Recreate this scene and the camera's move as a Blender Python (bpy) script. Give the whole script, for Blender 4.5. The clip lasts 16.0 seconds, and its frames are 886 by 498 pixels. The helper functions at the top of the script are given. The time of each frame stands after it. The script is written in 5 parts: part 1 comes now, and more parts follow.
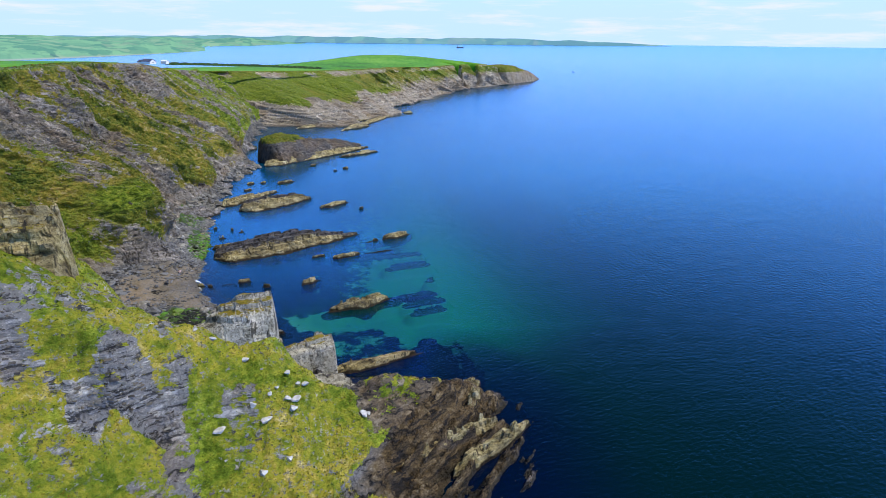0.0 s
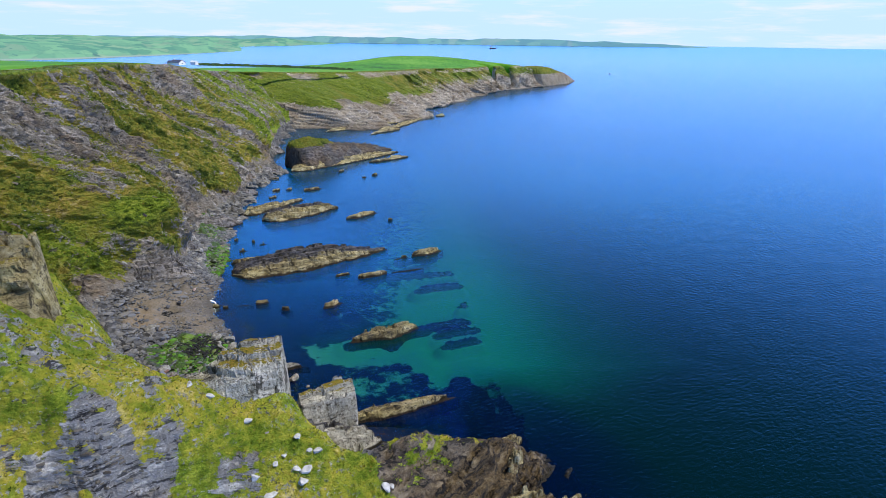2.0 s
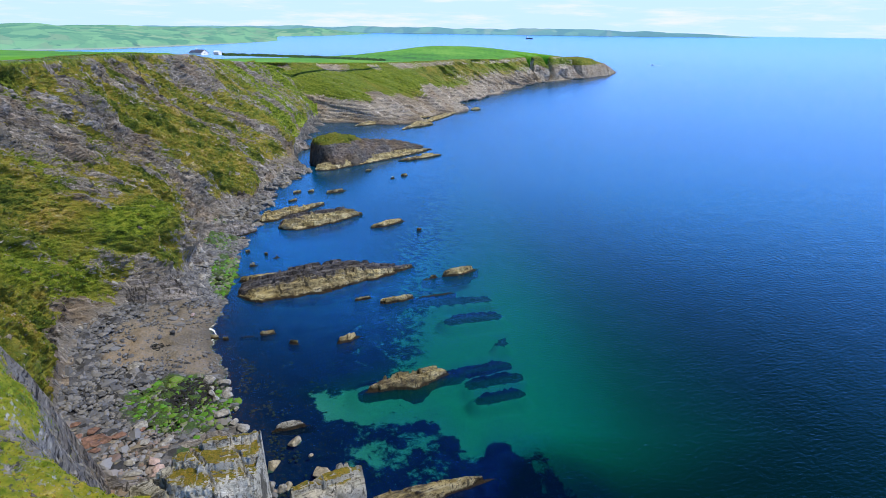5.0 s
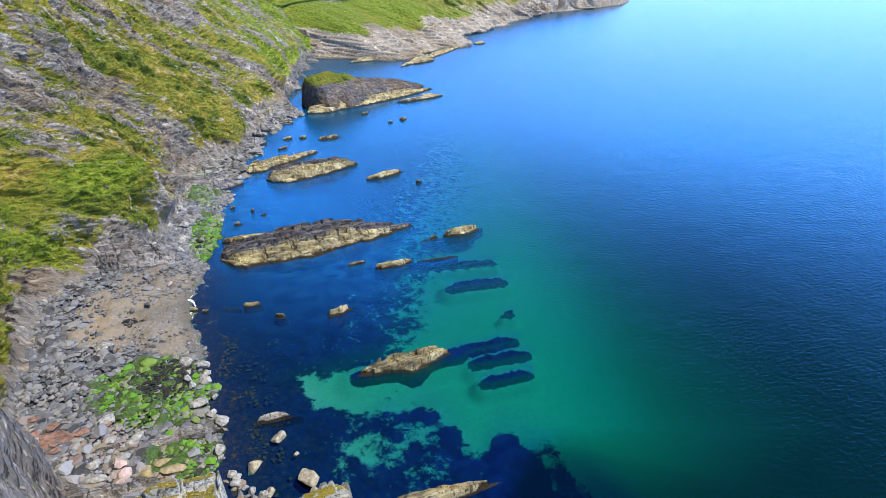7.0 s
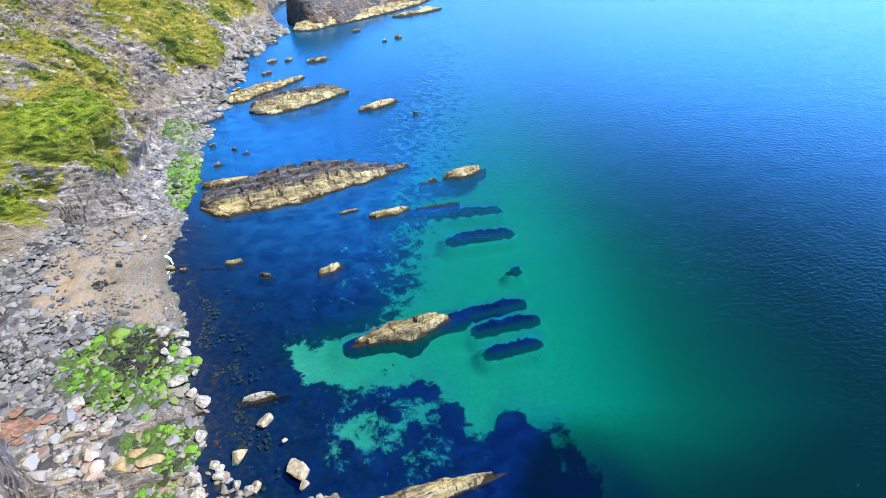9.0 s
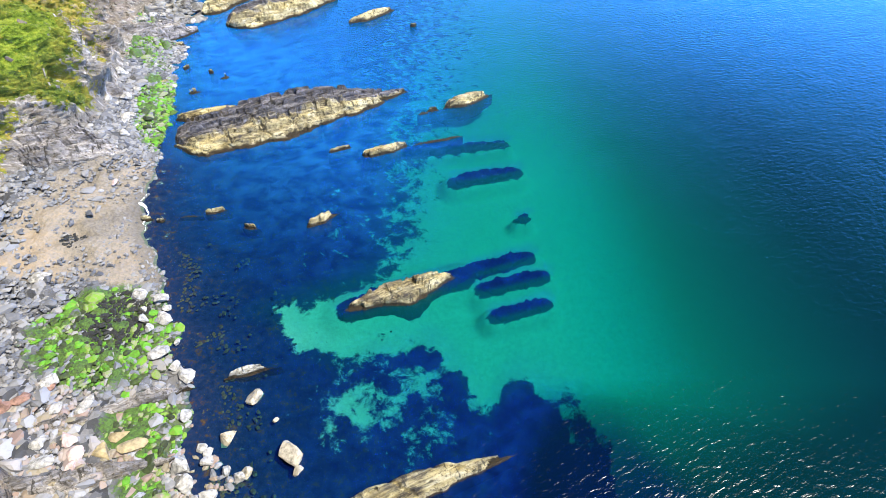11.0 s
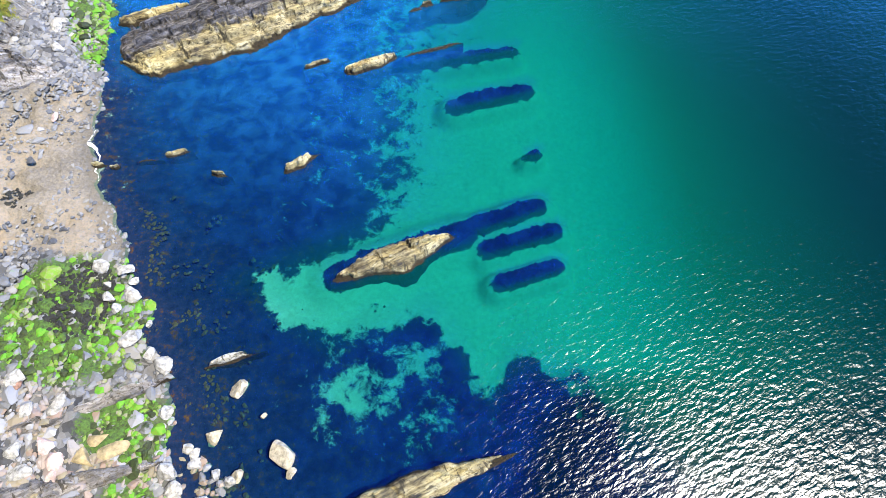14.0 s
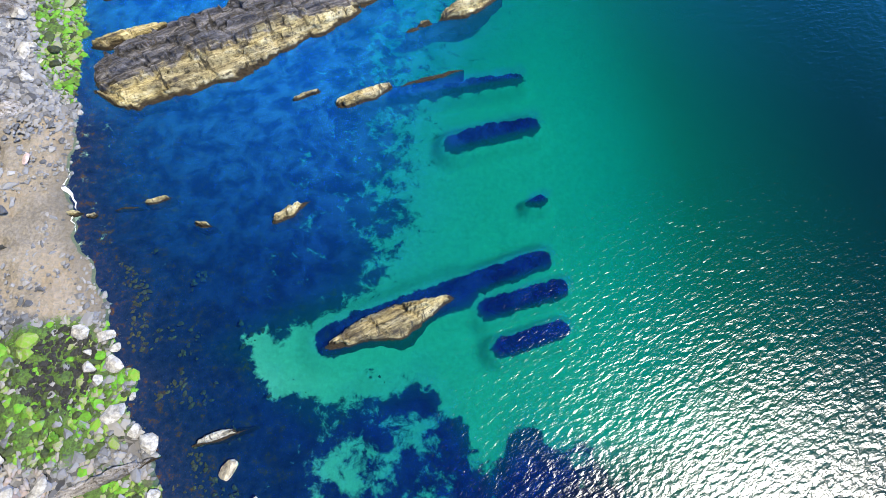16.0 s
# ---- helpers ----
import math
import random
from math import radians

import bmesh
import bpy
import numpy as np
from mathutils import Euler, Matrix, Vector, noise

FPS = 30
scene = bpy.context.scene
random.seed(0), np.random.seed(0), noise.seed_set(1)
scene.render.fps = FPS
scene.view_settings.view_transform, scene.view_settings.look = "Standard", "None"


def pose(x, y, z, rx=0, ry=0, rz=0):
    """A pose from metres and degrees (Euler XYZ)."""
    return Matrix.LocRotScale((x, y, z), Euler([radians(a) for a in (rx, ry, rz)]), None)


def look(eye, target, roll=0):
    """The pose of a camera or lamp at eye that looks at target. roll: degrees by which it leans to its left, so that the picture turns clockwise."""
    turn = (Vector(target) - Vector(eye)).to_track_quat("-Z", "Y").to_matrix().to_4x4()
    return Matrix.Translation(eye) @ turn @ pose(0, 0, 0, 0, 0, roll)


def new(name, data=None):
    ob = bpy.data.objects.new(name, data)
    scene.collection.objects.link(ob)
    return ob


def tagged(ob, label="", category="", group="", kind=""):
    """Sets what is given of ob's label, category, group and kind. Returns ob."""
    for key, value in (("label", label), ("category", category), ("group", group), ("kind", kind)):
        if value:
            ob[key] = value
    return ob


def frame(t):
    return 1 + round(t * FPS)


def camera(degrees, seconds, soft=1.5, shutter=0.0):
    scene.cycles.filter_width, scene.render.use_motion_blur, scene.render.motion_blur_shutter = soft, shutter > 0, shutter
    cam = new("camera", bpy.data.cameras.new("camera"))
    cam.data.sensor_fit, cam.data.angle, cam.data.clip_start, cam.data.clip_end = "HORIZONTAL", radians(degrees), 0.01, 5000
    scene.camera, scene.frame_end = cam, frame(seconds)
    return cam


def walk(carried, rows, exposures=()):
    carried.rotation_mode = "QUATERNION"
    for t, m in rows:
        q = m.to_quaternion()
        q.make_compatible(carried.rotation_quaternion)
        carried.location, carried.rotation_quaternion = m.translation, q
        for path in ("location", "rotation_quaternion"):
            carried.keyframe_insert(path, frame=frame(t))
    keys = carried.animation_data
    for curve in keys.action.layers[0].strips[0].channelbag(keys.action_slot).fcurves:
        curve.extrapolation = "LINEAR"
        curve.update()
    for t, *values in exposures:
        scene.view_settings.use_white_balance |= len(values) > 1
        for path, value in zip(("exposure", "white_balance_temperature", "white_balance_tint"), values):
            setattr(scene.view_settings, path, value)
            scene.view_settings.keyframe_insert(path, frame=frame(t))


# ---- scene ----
cam = camera(77.53, 16.0, soft=0.65)
ROWS = [
    (0.0, 0.21, 0.57, 68.35, 69.24, -0.65, -5.15),
    (0.5, -0.00, 4.85, 68.39, 69.24, -0.72, -4.68),
    (1.0, -0.19, 9.05, 68.45, 69.24, -0.75, -3.92),
    (1.5, -0.30, 13.15, 68.49, 69.26, -0.76, -3.06),
    (2.0, -0.42, 17.32, 68.55, 69.26, -0.78, -1.98),
    (2.5, -0.56, 21.55, 68.66, 69.24, -0.82, -0.81),
    (3.0, -0.67, 25.77, 68.72, 69.22, -0.84, 0.11),
    (5.5, -1.07, 46.46, 67.65, 67.46, -0.74, 1.53),
    (6.0, -1.11, 50.08, 67.65, 65.91, -0.73, 1.62),
    (6.5, -1.10, 53.67, 67.69, 63.94, -0.69, 1.64),
    (7.0, -1.06, 57.34, 67.78, 61.86, -0.62, 1.64),
    (7.5, -1.09, 60.96, 67.91, 59.75, -0.54, 1.65),
    (8.0, -1.19, 64.41, 68.04, 57.70, -0.50, 1.61),
    (8.5, -1.38, 67.74, 68.14, 55.56, -0.47, 1.53),
    (9.0, -1.58, 70.95, 68.20, 53.21, -0.48, 1.50),
    (9.5, -1.81, 74.10, 68.22, 50.75, -0.45, 1.58),
    (10.0, -1.97, 77.24, 68.21, 48.28, -0.43, 1.57),
    (12.5, -1.80, 93.56, 69.01, 35.17, 0.19, 1.21),
    (13.0, -1.78, 96.93, 69.15, 32.50, 0.30, 1.13),
    (13.5, -1.74, 100.38, 69.30, 29.85, 0.38, 1.04),
    (14.0, -1.73, 103.73, 69.49, 27.29, 0.43, 0.95),
    (14.5, -1.76, 106.96, 69.74, 24.87, 0.44, 0.89),
    (15.0, -1.82, 110.61, 70.15, 23.49, 0.43, 0.88),
    (15.5, -1.82, 114.60, 70.72, 23.15, 0.42, 0.95),
    (16.0, -1.78, 118.47, 71.35, 22.94, 0.39, 1.03),
]
EXPOSURES = [(0.0, -0.06), (3.0, -0.06), (5.5, 0.08), (6.0, 0.25), (7.0, 0.72), (8.0, 1.05), (9.0, 1.28), (10.0, 1.42), (12.5, 1.6), (14.5, 1.5), (16.0, 1.3)]
walk(cam, [(t, pose(x, y, z, rx, ry, rz)) for t, x, y, z, rx, ry, rz in ROWS], EXPOSURES)

# ---- light: high sun over the sea, summer sky with thin cloud low down ----
SUN_ELEVATION, SUN_AZIMUTH = 60.0, 103.0  # azimuth clockwise from +y
sun = new("sun", bpy.data.lights.new("sun", "SUN"))
sun.data.energy, sun.data.angle, sun.data.color = 5.0, radians(0.53), (1.0, 0.95, 0.86)
sun_way = Vector((math.sin(radians(SUN_AZIMUTH)) * math.cos(radians(SUN_ELEVATION)), math.cos(radians(SUN_AZIMUTH)) * math.cos(radians(SUN_ELEVATION)), math.sin(radians(SUN_ELEVATION))))
sun.matrix_world = look(sun_way * 900, (0, 0, 0))


class Nodes:
    """A short hand for node trees."""

    def __init__(self, tree):
        self.tree = tree
        tree.nodes.clear()

    def add(self, kind, inputs=None, **attributes):
        n = self.tree.nodes.new(kind)
        for k, v in attributes.items():
            setattr(n, k, v)
        for k, v in (inputs or {}).items():
            if isinstance(v, bpy.types.NodeSocket):
                self.tree.links.new(v, n.inputs[k])
            elif v is not None:
                n.inputs[k].default_value = v
        return n

    def math(self, op, a, b=0.0, clamp=False):
        return self.add("ShaderNodeMath", {0: a, 1: b}, operation=op, use_clamp=clamp).outputs[0]

    def mix(self, fac, a, b):
        n = self.add("ShaderNodeMix", {0: fac, 6: a, 7: b}, data_type="RGBA")
        return n.outputs[2]

    def noise(self, vector, scale, detail=4.0, rough=0.55, distort=0.0):
        return self.add("ShaderNodeTexNoise", {"Vector": vector, "Scale": scale, "Detail": detail, "Roughness": rough, "Distortion": distort}).outputs[0]

    def ramp(self, fac, *stops):
        n = self.add("ShaderNodeValToRGB", {0: fac})
        e = n.color_ramp.elements
        while len(e) < len(stops):
            e.new(0.5)
        for i, (p, c) in enumerate(stops):
            e[i].position = p
            e[i].color = (*c, 1) if not isinstance(c, (int, float)) else (c, c, c, 1)
        return n.outputs[0]

    def step(self, value, low, high):
        return self.add("ShaderNodeMapRange", {0: value, 1: low, 2: high, 3: 0.0, 4: 1.0}, interpolation_type="SMOOTHSTEP").outputs[0]

    def mapping(self, vector, scale=(1, 1, 1), rot=(0, 0, 0)):
        return self.add("ShaderNodeMapping", {0: vector, 2: rot, 3: scale}).outputs[0]


world = bpy.data.worlds.new("sky")
scene.world = world
world.use_nodes = True
w = Nodes(world.node_tree)
sky = w.add("ShaderNodeTexSky", sky_type="NISHITA", sun_disc=False, sun_elevation=radians(SUN_ELEVATION), sun_rotation=radians(SUN_AZIMUTH), air_density=1.0, dust_density=0.0, ozone_density=4.0)
way = w.add("ShaderNodeTexCoord").outputs["Generated"]
up = w.add("ShaderNodeSeparateXYZ", {0: way}).outputs[2]
cloud = w.step(w.noise(w.mapping(way, (3.0, 3.0, 26.0)), 2.2, 6.0, 0.6), 0.46, 0.72)
low = w.math("SUBTRACT", 1.0, w.step(up, 0.03, 0.3))
fac = w.math("MULTIPLY", cloud, w.math("MULTIPLY", low, 0.9))
haze = w.math("MULTIPLY", w.math("SUBTRACT", 1.0, w.step(up, 0.14, 0.56)), 0.85)
blue = w.mix(1.0, sky.outputs[0], (0.2, 0.36, 0.6, 1))
w.tree.nodes[-1].blend_type = "MULTIPLY"
white = w.math("MULTIPLY", w.math("SUBTRACT", 1.0, w.step(up, 0.03, 0.3)), 0.96)
tint = w.mix(fac, w.mix(white, w.mix(haze, blue, (3.2, 17.0, 60.0, 1)), (6.4, 8.6, 10.3, 1)), (9.2, 9.6, 9.9, 1))
w.add("ShaderNodeOutputWorld", {0: w.add("ShaderNodeBackground", {0: tint, 1: 0.1}).outputs[0]})


# ---- materials ----
def material(name):
    m = bpy.data.materials.new(name)
    m.use_nodes = True
    return m, Nodes(m.node_tree)


def finish(n, color, rough=0.85, height=None, bump=0.4, distance=0.3, spec=0.3):
    normal = n.add("ShaderNodeBump", {"Strength": bump, "Distance": distance, "Height": height}).outputs[0] if height is not None else None
    b = n.add("ShaderNodeBsdfPrincipled", {"Base Color": color, "Roughness": rough, "Normal": normal, "Specular IOR Level": spec})
    n.add("ShaderNodeOutputMaterial", {0: b.outputs[0]})


STRIKE, ACROSS = (0.88, 0.47, -0.1), (-0.47, 0.86, 0.2)  # the beds stand steep and run out to sea


FLAT_BEDS = ((0.97, 0.1, -0.21), (0.2, -0.12, 0.97))  # on the near headland the beds lie nearly level


def bedded(n, p, along, across, rise, beds=(STRIKE, ACROSS)):
    """Places in the frame of the beds, scaled along the strike, across the beds and up the dip."""
    third = Vector(beds[0]).cross(Vector(beds[1]))
    dot = lambda way_: n.add("ShaderNodeVectorMath", {0: p, 1: way_}, operation="DOT_PRODUCT").outputs["Value"]
    return n.add("ShaderNodeCombineXYZ", {0: n.math("MULTIPLY", dot(beds[0]), along), 1: n.math("MULTIPLY", dot(beds[1]), across), 2: n.math("MULTIPLY", dot(tuple(third)), rise)}).outputs[0]


def rock_color(n, p, dark, mid, pale, beds=(STRIKE, ACROSS)):
    """Bedded slate: long streaks, blotches and lichen."""
    level = beds is FLAT_BEDS
    coarse = n.noise(bedded(n, p, 0.2, 0.75, 0.3, beds), 1.0, 8.0, 0.66, 0.3)
    thin = n.noise(bedded(n, p, 0.22, 1.5, 0.22, beds) if level else bedded(n, p, 0.5, 2.6, 0.7, beds), 1.0, 8.0, 0.7, 0.3)
    streak = n.math("ADD", n.math("MULTIPLY", coarse, 0.55), n.math("MULTIPLY", thin, 0.45))
    blotch = n.noise(p, 0.11, 5.0, 0.6)
    v = n.math("ADD", n.math("MULTIPLY", streak, 0.8), n.math("MULTIPLY", blotch, 0.2))
    c = n.ramp(v, (0.41, dark), (0.47, mid), (0.53, mid), (0.59, pale))
    fine = n.noise(p, 3.0, 6.0, 0.7)
    crack = n.step(thin, 0.475, 0.425) if level else n.step(thin, 0.42, 0.36)
    c = n.mix(n.step(fine, 0.57, 0.7), c, (*pale, 1))
    return c, streak, fine, n.math("MULTIPLY", crack, 0.78)


def cliff_material(name, tones, gain=1.0, sunny=(0, 0, 0), beds=(STRIKE, ACROSS), stones=0.6, drab=0.25):
    m, n = material(name)
    p = n.add("ShaderNodeNewGeometry").outputs["Position"]
    grass = n.add("ShaderNodeAttribute", attribute_name="grass").outputs["Fac"]
    lush = n.add("ShaderNodeAttribute", attribute_name="lush").outputs["Fac"]
    rock, streak, fine, crack = rock_color(n, p, *tones, beds)
    warm = n.step(n.noise(p, 0.06, 5.0, 0.6), 0.47, 0.6)
    rock = n.mix(n.math("MULTIPLY", warm, 0.5), rock, n.ramp(streak, (0.42, (0.09, 0.055, 0.03)), (0.6, (0.32, 0.22, 0.12))))
    tan = n.add("ShaderNodeAttribute", attribute_name="tan").outputs["Fac"]
    rock = n.mix(tan, rock, n.ramp(streak, (0.4, (0.022, 0.016, 0.01)), (0.48, (0.085, 0.062, 0.034)), (0.54, (0.16, 0.11, 0.052)), (0.62, (0.33, 0.26, 0.15))))
    mauve = n.step(n.noise(p, 0.045, 4.0, 0.6, 0.6), 0.5, 0.6)
    rock = n.mix(n.math("MULTIPLY", mauve, drab), rock, n.ramp(streak, (0.42, (0.06, 0.06, 0.072)), (0.6, (0.28, 0.275, 0.3))))
    rock = n.mix(crack, rock, (*[0.5 * k for k in tones[0]], 1))
    tuft = n.noise(bedded(n, p, 0.7, 1.0, 0.8), 0.8, 10.0, 0.76)
    patch = n.noise(p, 0.09, 6.0, 0.68)
    clump = n.noise(p, 0.55, 7.0, 0.75)
    hue = n.math("ADD", n.math("MULTIPLY", patch, 0.45), n.math("ADD", n.math("MULTIPLY", tuft, 0.2), n.math("MULTIPLY", clump, 0.35)))
    turfs = ((0.4, (0.02, 0.035, 0.005)), (0.455, (0.07, 0.1, 0.01)), (0.49, (0.13, 0.14, 0.016)), (0.525, (0.18, 0.172, 0.02)), (0.56, (0.24, 0.185, 0.03)), (0.61, (0.36, 0.29, 0.12)))
    dry = n.ramp(hue, *[(at, tuple(a + b for a, b in zip(c, sunny))) for at, c in turfs])
    wet = n.ramp(tuft, (0.38, (0.035, 0.06, 0.003)), (0.5, (0.115, 0.165, 0.01)), (0.6, (0.22, 0.25, 0.025)))
    green = n.mix(n.step(n.math("ADD", lush, n.math("MULTIPLY", n.math("SUBTRACT", clump, 0.5), 1.6)), 0.3, 0.75), dry, wet)
    bright = n.add("ShaderNodeVectorMath", {0: green, "Scale": gain}, operation="SCALE").outputs[0]
    edge = n.math("ADD", grass, n.math("MULTIPLY", n.math("SUBTRACT", tuft, 0.5), 1.5))
    edge = n.math("ADD", edge, n.math("MULTIPLY", n.math("SUBTRACT", streak, 0.5), -2.2))
    edge = n.math("ADD", edge, n.math("MULTIPLY", n.math("SUBTRACT", clump, 0.5), 0.8))
    stony = n.math("MULTIPLY", n.step(n.noise(p, 1.4, 5.0, 0.7), stones, stones + 0.05), n.step(patch, 0.42, 0.52))
    c = n.mix(n.math("MULTIPLY", n.step(edge, 0.45, 0.55), n.math("SUBTRACT", 1.0, n.math("MULTIPLY", stony, 0.8))), rock, bright)
    z = n.add("ShaderNodeSeparateXYZ", {0: p}).outputs[2]
    wetline = n.step(n.math("ADD", z, n.math("MULTIPLY", fine, 1.6)), 2.2, 1.0)
    c = n.mix(n.math("MULTIPLY", wetline, 0.75), c, (0.025, 0.025, 0.02, 1))
    h = n.math("ADD", n.math("MULTIPLY", streak, 1.4), n.math("ADD", n.math("ADD", fine, tuft), n.math("MULTIPLY", clump, 0.7)))
    finish(n, c, 0.9, h, 1.0, 0.9, 0.2)
    return m


def field_material():
    m, n = material("pasture grass")
    p = n.add("ShaderNodeNewGeometry").outputs["Position"]
    a = n.noise(p, 0.012, 4.0, 0.6)
    b = n.noise(n.mapping(p, (1, 0.2, 1)), 0.25, 6.0, 0.7)
    v = n.math("ADD", n.math("MULTIPLY", a, 0.6), n.math("MULTIPLY", b, 0.4))
    c = n.ramp(v, (0.35, (0.03, 0.1, 0.004)), (0.5, (0.075, 0.24, 0.008)), (0.64, (0.16, 0.33, 0.03)))
    finish(n, c, 0.9, b, 0.4, 0.3, 0.2)
    return m


def shore_rock_material(name, ramp, greyness):
    """Tan and grey bedded rock; the lee side of a ridge (attribute lee) is greyer."""
    m, n = material(name)
    p = n.add("ShaderNodeNewGeometry").outputs["Position"]
    beds = bedded(n, p, 0.16, 1.6, 0.5)
    streak = n.noise(beds, 1.2, 7.0, 0.68)
    blotch = n.noise(p, 0.35, 5.0, 0.6)
    fine = n.noise(p, 5.0, 6.0, 0.7)
    v = n.math("ADD", n.math("MULTIPLY", streak, 0.5), n.math("MULTIPLY", blotch, 0.5))
    c = n.ramp(v, *ramp)
    top = n.add("ShaderNodeSeparateXYZ", {0: p}).outputs[2]
    grey = n.math("MULTIPLY", n.step(n.noise(bedded(n, p, 0.05, 0.3, 0.3), 1.0, 4.0, 0.6), 0.46, 0.56), greyness)
    lee = n.add("ShaderNodeAttribute", attribute_name="lee").outputs["Fac"]
    grey = n.math("MAXIMUM", grey, n.step(n.math("ADD", lee, n.math("MULTIPLY", n.math("SUBTRACT", blotch, 0.5), 0.8)), 0.42, 0.58))
    c = n.mix(grey, c, n.ramp(streak, (0.4, (0.03, 0.03, 0.034)), (0.52, (0.095, 0.09, 0.092)), (0.64, (0.21, 0.195, 0.185))))
    c = n.mix(n.math("MULTIPLY", n.step(n.noise(p, 2.2, 7.0, 0.75), 0.53, 0.6), 0.75), c, (0.09, 0.068, 0.035, 1))
    split = n.step(n.noise(bedded(n, p, 0.35, 2.0, 0.8), 1.0, 6.0, 0.7, 0.3), 0.43, 0.37)
    joint = n.step(n.noise(bedded(n, p, 1.1, 0.22, 0.22), 1.0, 5.0, 0.6, 0.2), 0.4, 0.36)
    c = n.mix(n.math("MULTIPLY", n.math("MAXIMUM", split, joint), 0.8), c, (0.03, 0.026, 0.018, 1))
    band = n.step(n.math("ADD", top, n.math("MULTIPLY", n.math("SUBTRACT", blotch, 0.5), 1.4)), 0.85, 0.4)
    c = n.mix(band, c, n.ramp(fine, (0.4, (0.012, 0.01, 0.006)), (0.7, (0.06, 0.04, 0.015))))
    turf = n.add("ShaderNodeAttribute", attribute_name="turf").outputs["Fac"]
    up = n.add("ShaderNodeSeparateXYZ", {0: n.add("ShaderNodeNewGeometry").outputs["True Normal"]}).outputs[2]
    cover = n.math("MULTIPLY", n.step(n.math("ADD", turf, n.math("SUBTRACT", blotch, 0.5)), 0.4, 0.6), n.step(up, 0.75, 0.9))
    c = n.mix(cover, c, n.ramp(fine, (0.4, (0.1, 0.11, 0.012)), (0.5, (0.24, 0.2, 0.02)), (0.62, (0.34, 0.2, 0.03))))
    finish(n, c, 0.85, n.math("ADD", n.math("MULTIPLY", streak, 1.5), fine), 1.0, 0.5, 0.2)
    return m


def boulder_material():
    """Beach stones: pale grey, blue-grey, buff and rust by stone; weed on those near the water (attribute weed)."""
    m, n = material("beach stone")
    p = n.add("ShaderNodeNewGeometry").outputs["Position"]
    info = n.add("ShaderNodeObjectInfo").outputs["Random"]
    island = n.add("ShaderNodeNewGeometry").outputs["Random Per Island"]
    r = n.math("FRACT", n.math("ADD", info, island))
    big = n.noise(p, 0.13, 3.0)
    k = n.math("ADD", n.math("MULTIPLY", r, 0.75), n.math("MULTIPLY", big, 0.35))
    c = n.ramp(k, (0.05, (0.025, 0.027, 0.031)), (0.3, (0.064, 0.066, 0.07)), (0.6, (0.124, 0.126, 0.13)), (0.8, (0.158, 0.15, 0.136)), (0.92, (0.165, 0.158, 0.146)), (1.0, (0.23, 0.226, 0.22)))
    y_ = n.add("ShaderNodeSeparateXYZ", {0: p}).outputs[1]
    mixed = n.ramp(r, (0.0, (0.1, 0.1, 0.1)), (0.25, (0.16, 0.162, 0.175)), (0.45, (0.22, 0.218, 0.215)), (0.6, (0.17, 0.115, 0.085)), (0.75, (0.16, 0.14, 0.085)), (0.9, (0.23, 0.185, 0.16)), (1.0, (0.13, 0.08, 0.06)))
    c = n.mix(n.math("MULTIPLY", n.step(n.math("ADD", y_, n.math("MULTIPLY", big, 10.0)), 126.0, 120.0), 0.9), c, mixed)
    fine = n.noise(p, 2.2, 6.0, 0.7)
    c = n.mix(n.math("MULTIPLY", n.step(fine, 0.45, 0.75), 0.6), c, (0.14, 0.135, 0.13, 1))
    weed = n.add("ShaderNodeAttribute", attribute_name="weed", attribute_type="GEOMETRY").outputs["Fac"]
    w1 = n.noise(p, 0.5, 4.0, 0.6)
    amount = n.step(n.math("ADD", weed, n.math("MULTIPLY", n.math("SUBTRACT", w1, 0.5), 1.3)), 0.45, 0.6)
    tone = n.ramp(n.math("ADD", n.math("MULTIPLY", r, 0.5), n.math("MULTIPLY", fine, 0.5)), (0.22, (0.012, 0.015, 0.006)), (0.36, (0.03, 0.045, 0.01)), (0.46, (0.05, 0.11, 0.008)), (0.56, (0.06, 0.19, 0.01)), (0.66, (0.1, 0.165, 0.015)), (0.76, (0.14, 0.14, 0.09)))
    c = n.mix(amount, c, tone)
    finish(n, c, 0.8, fine, 0.5, 0.1, 0.3)
    return m


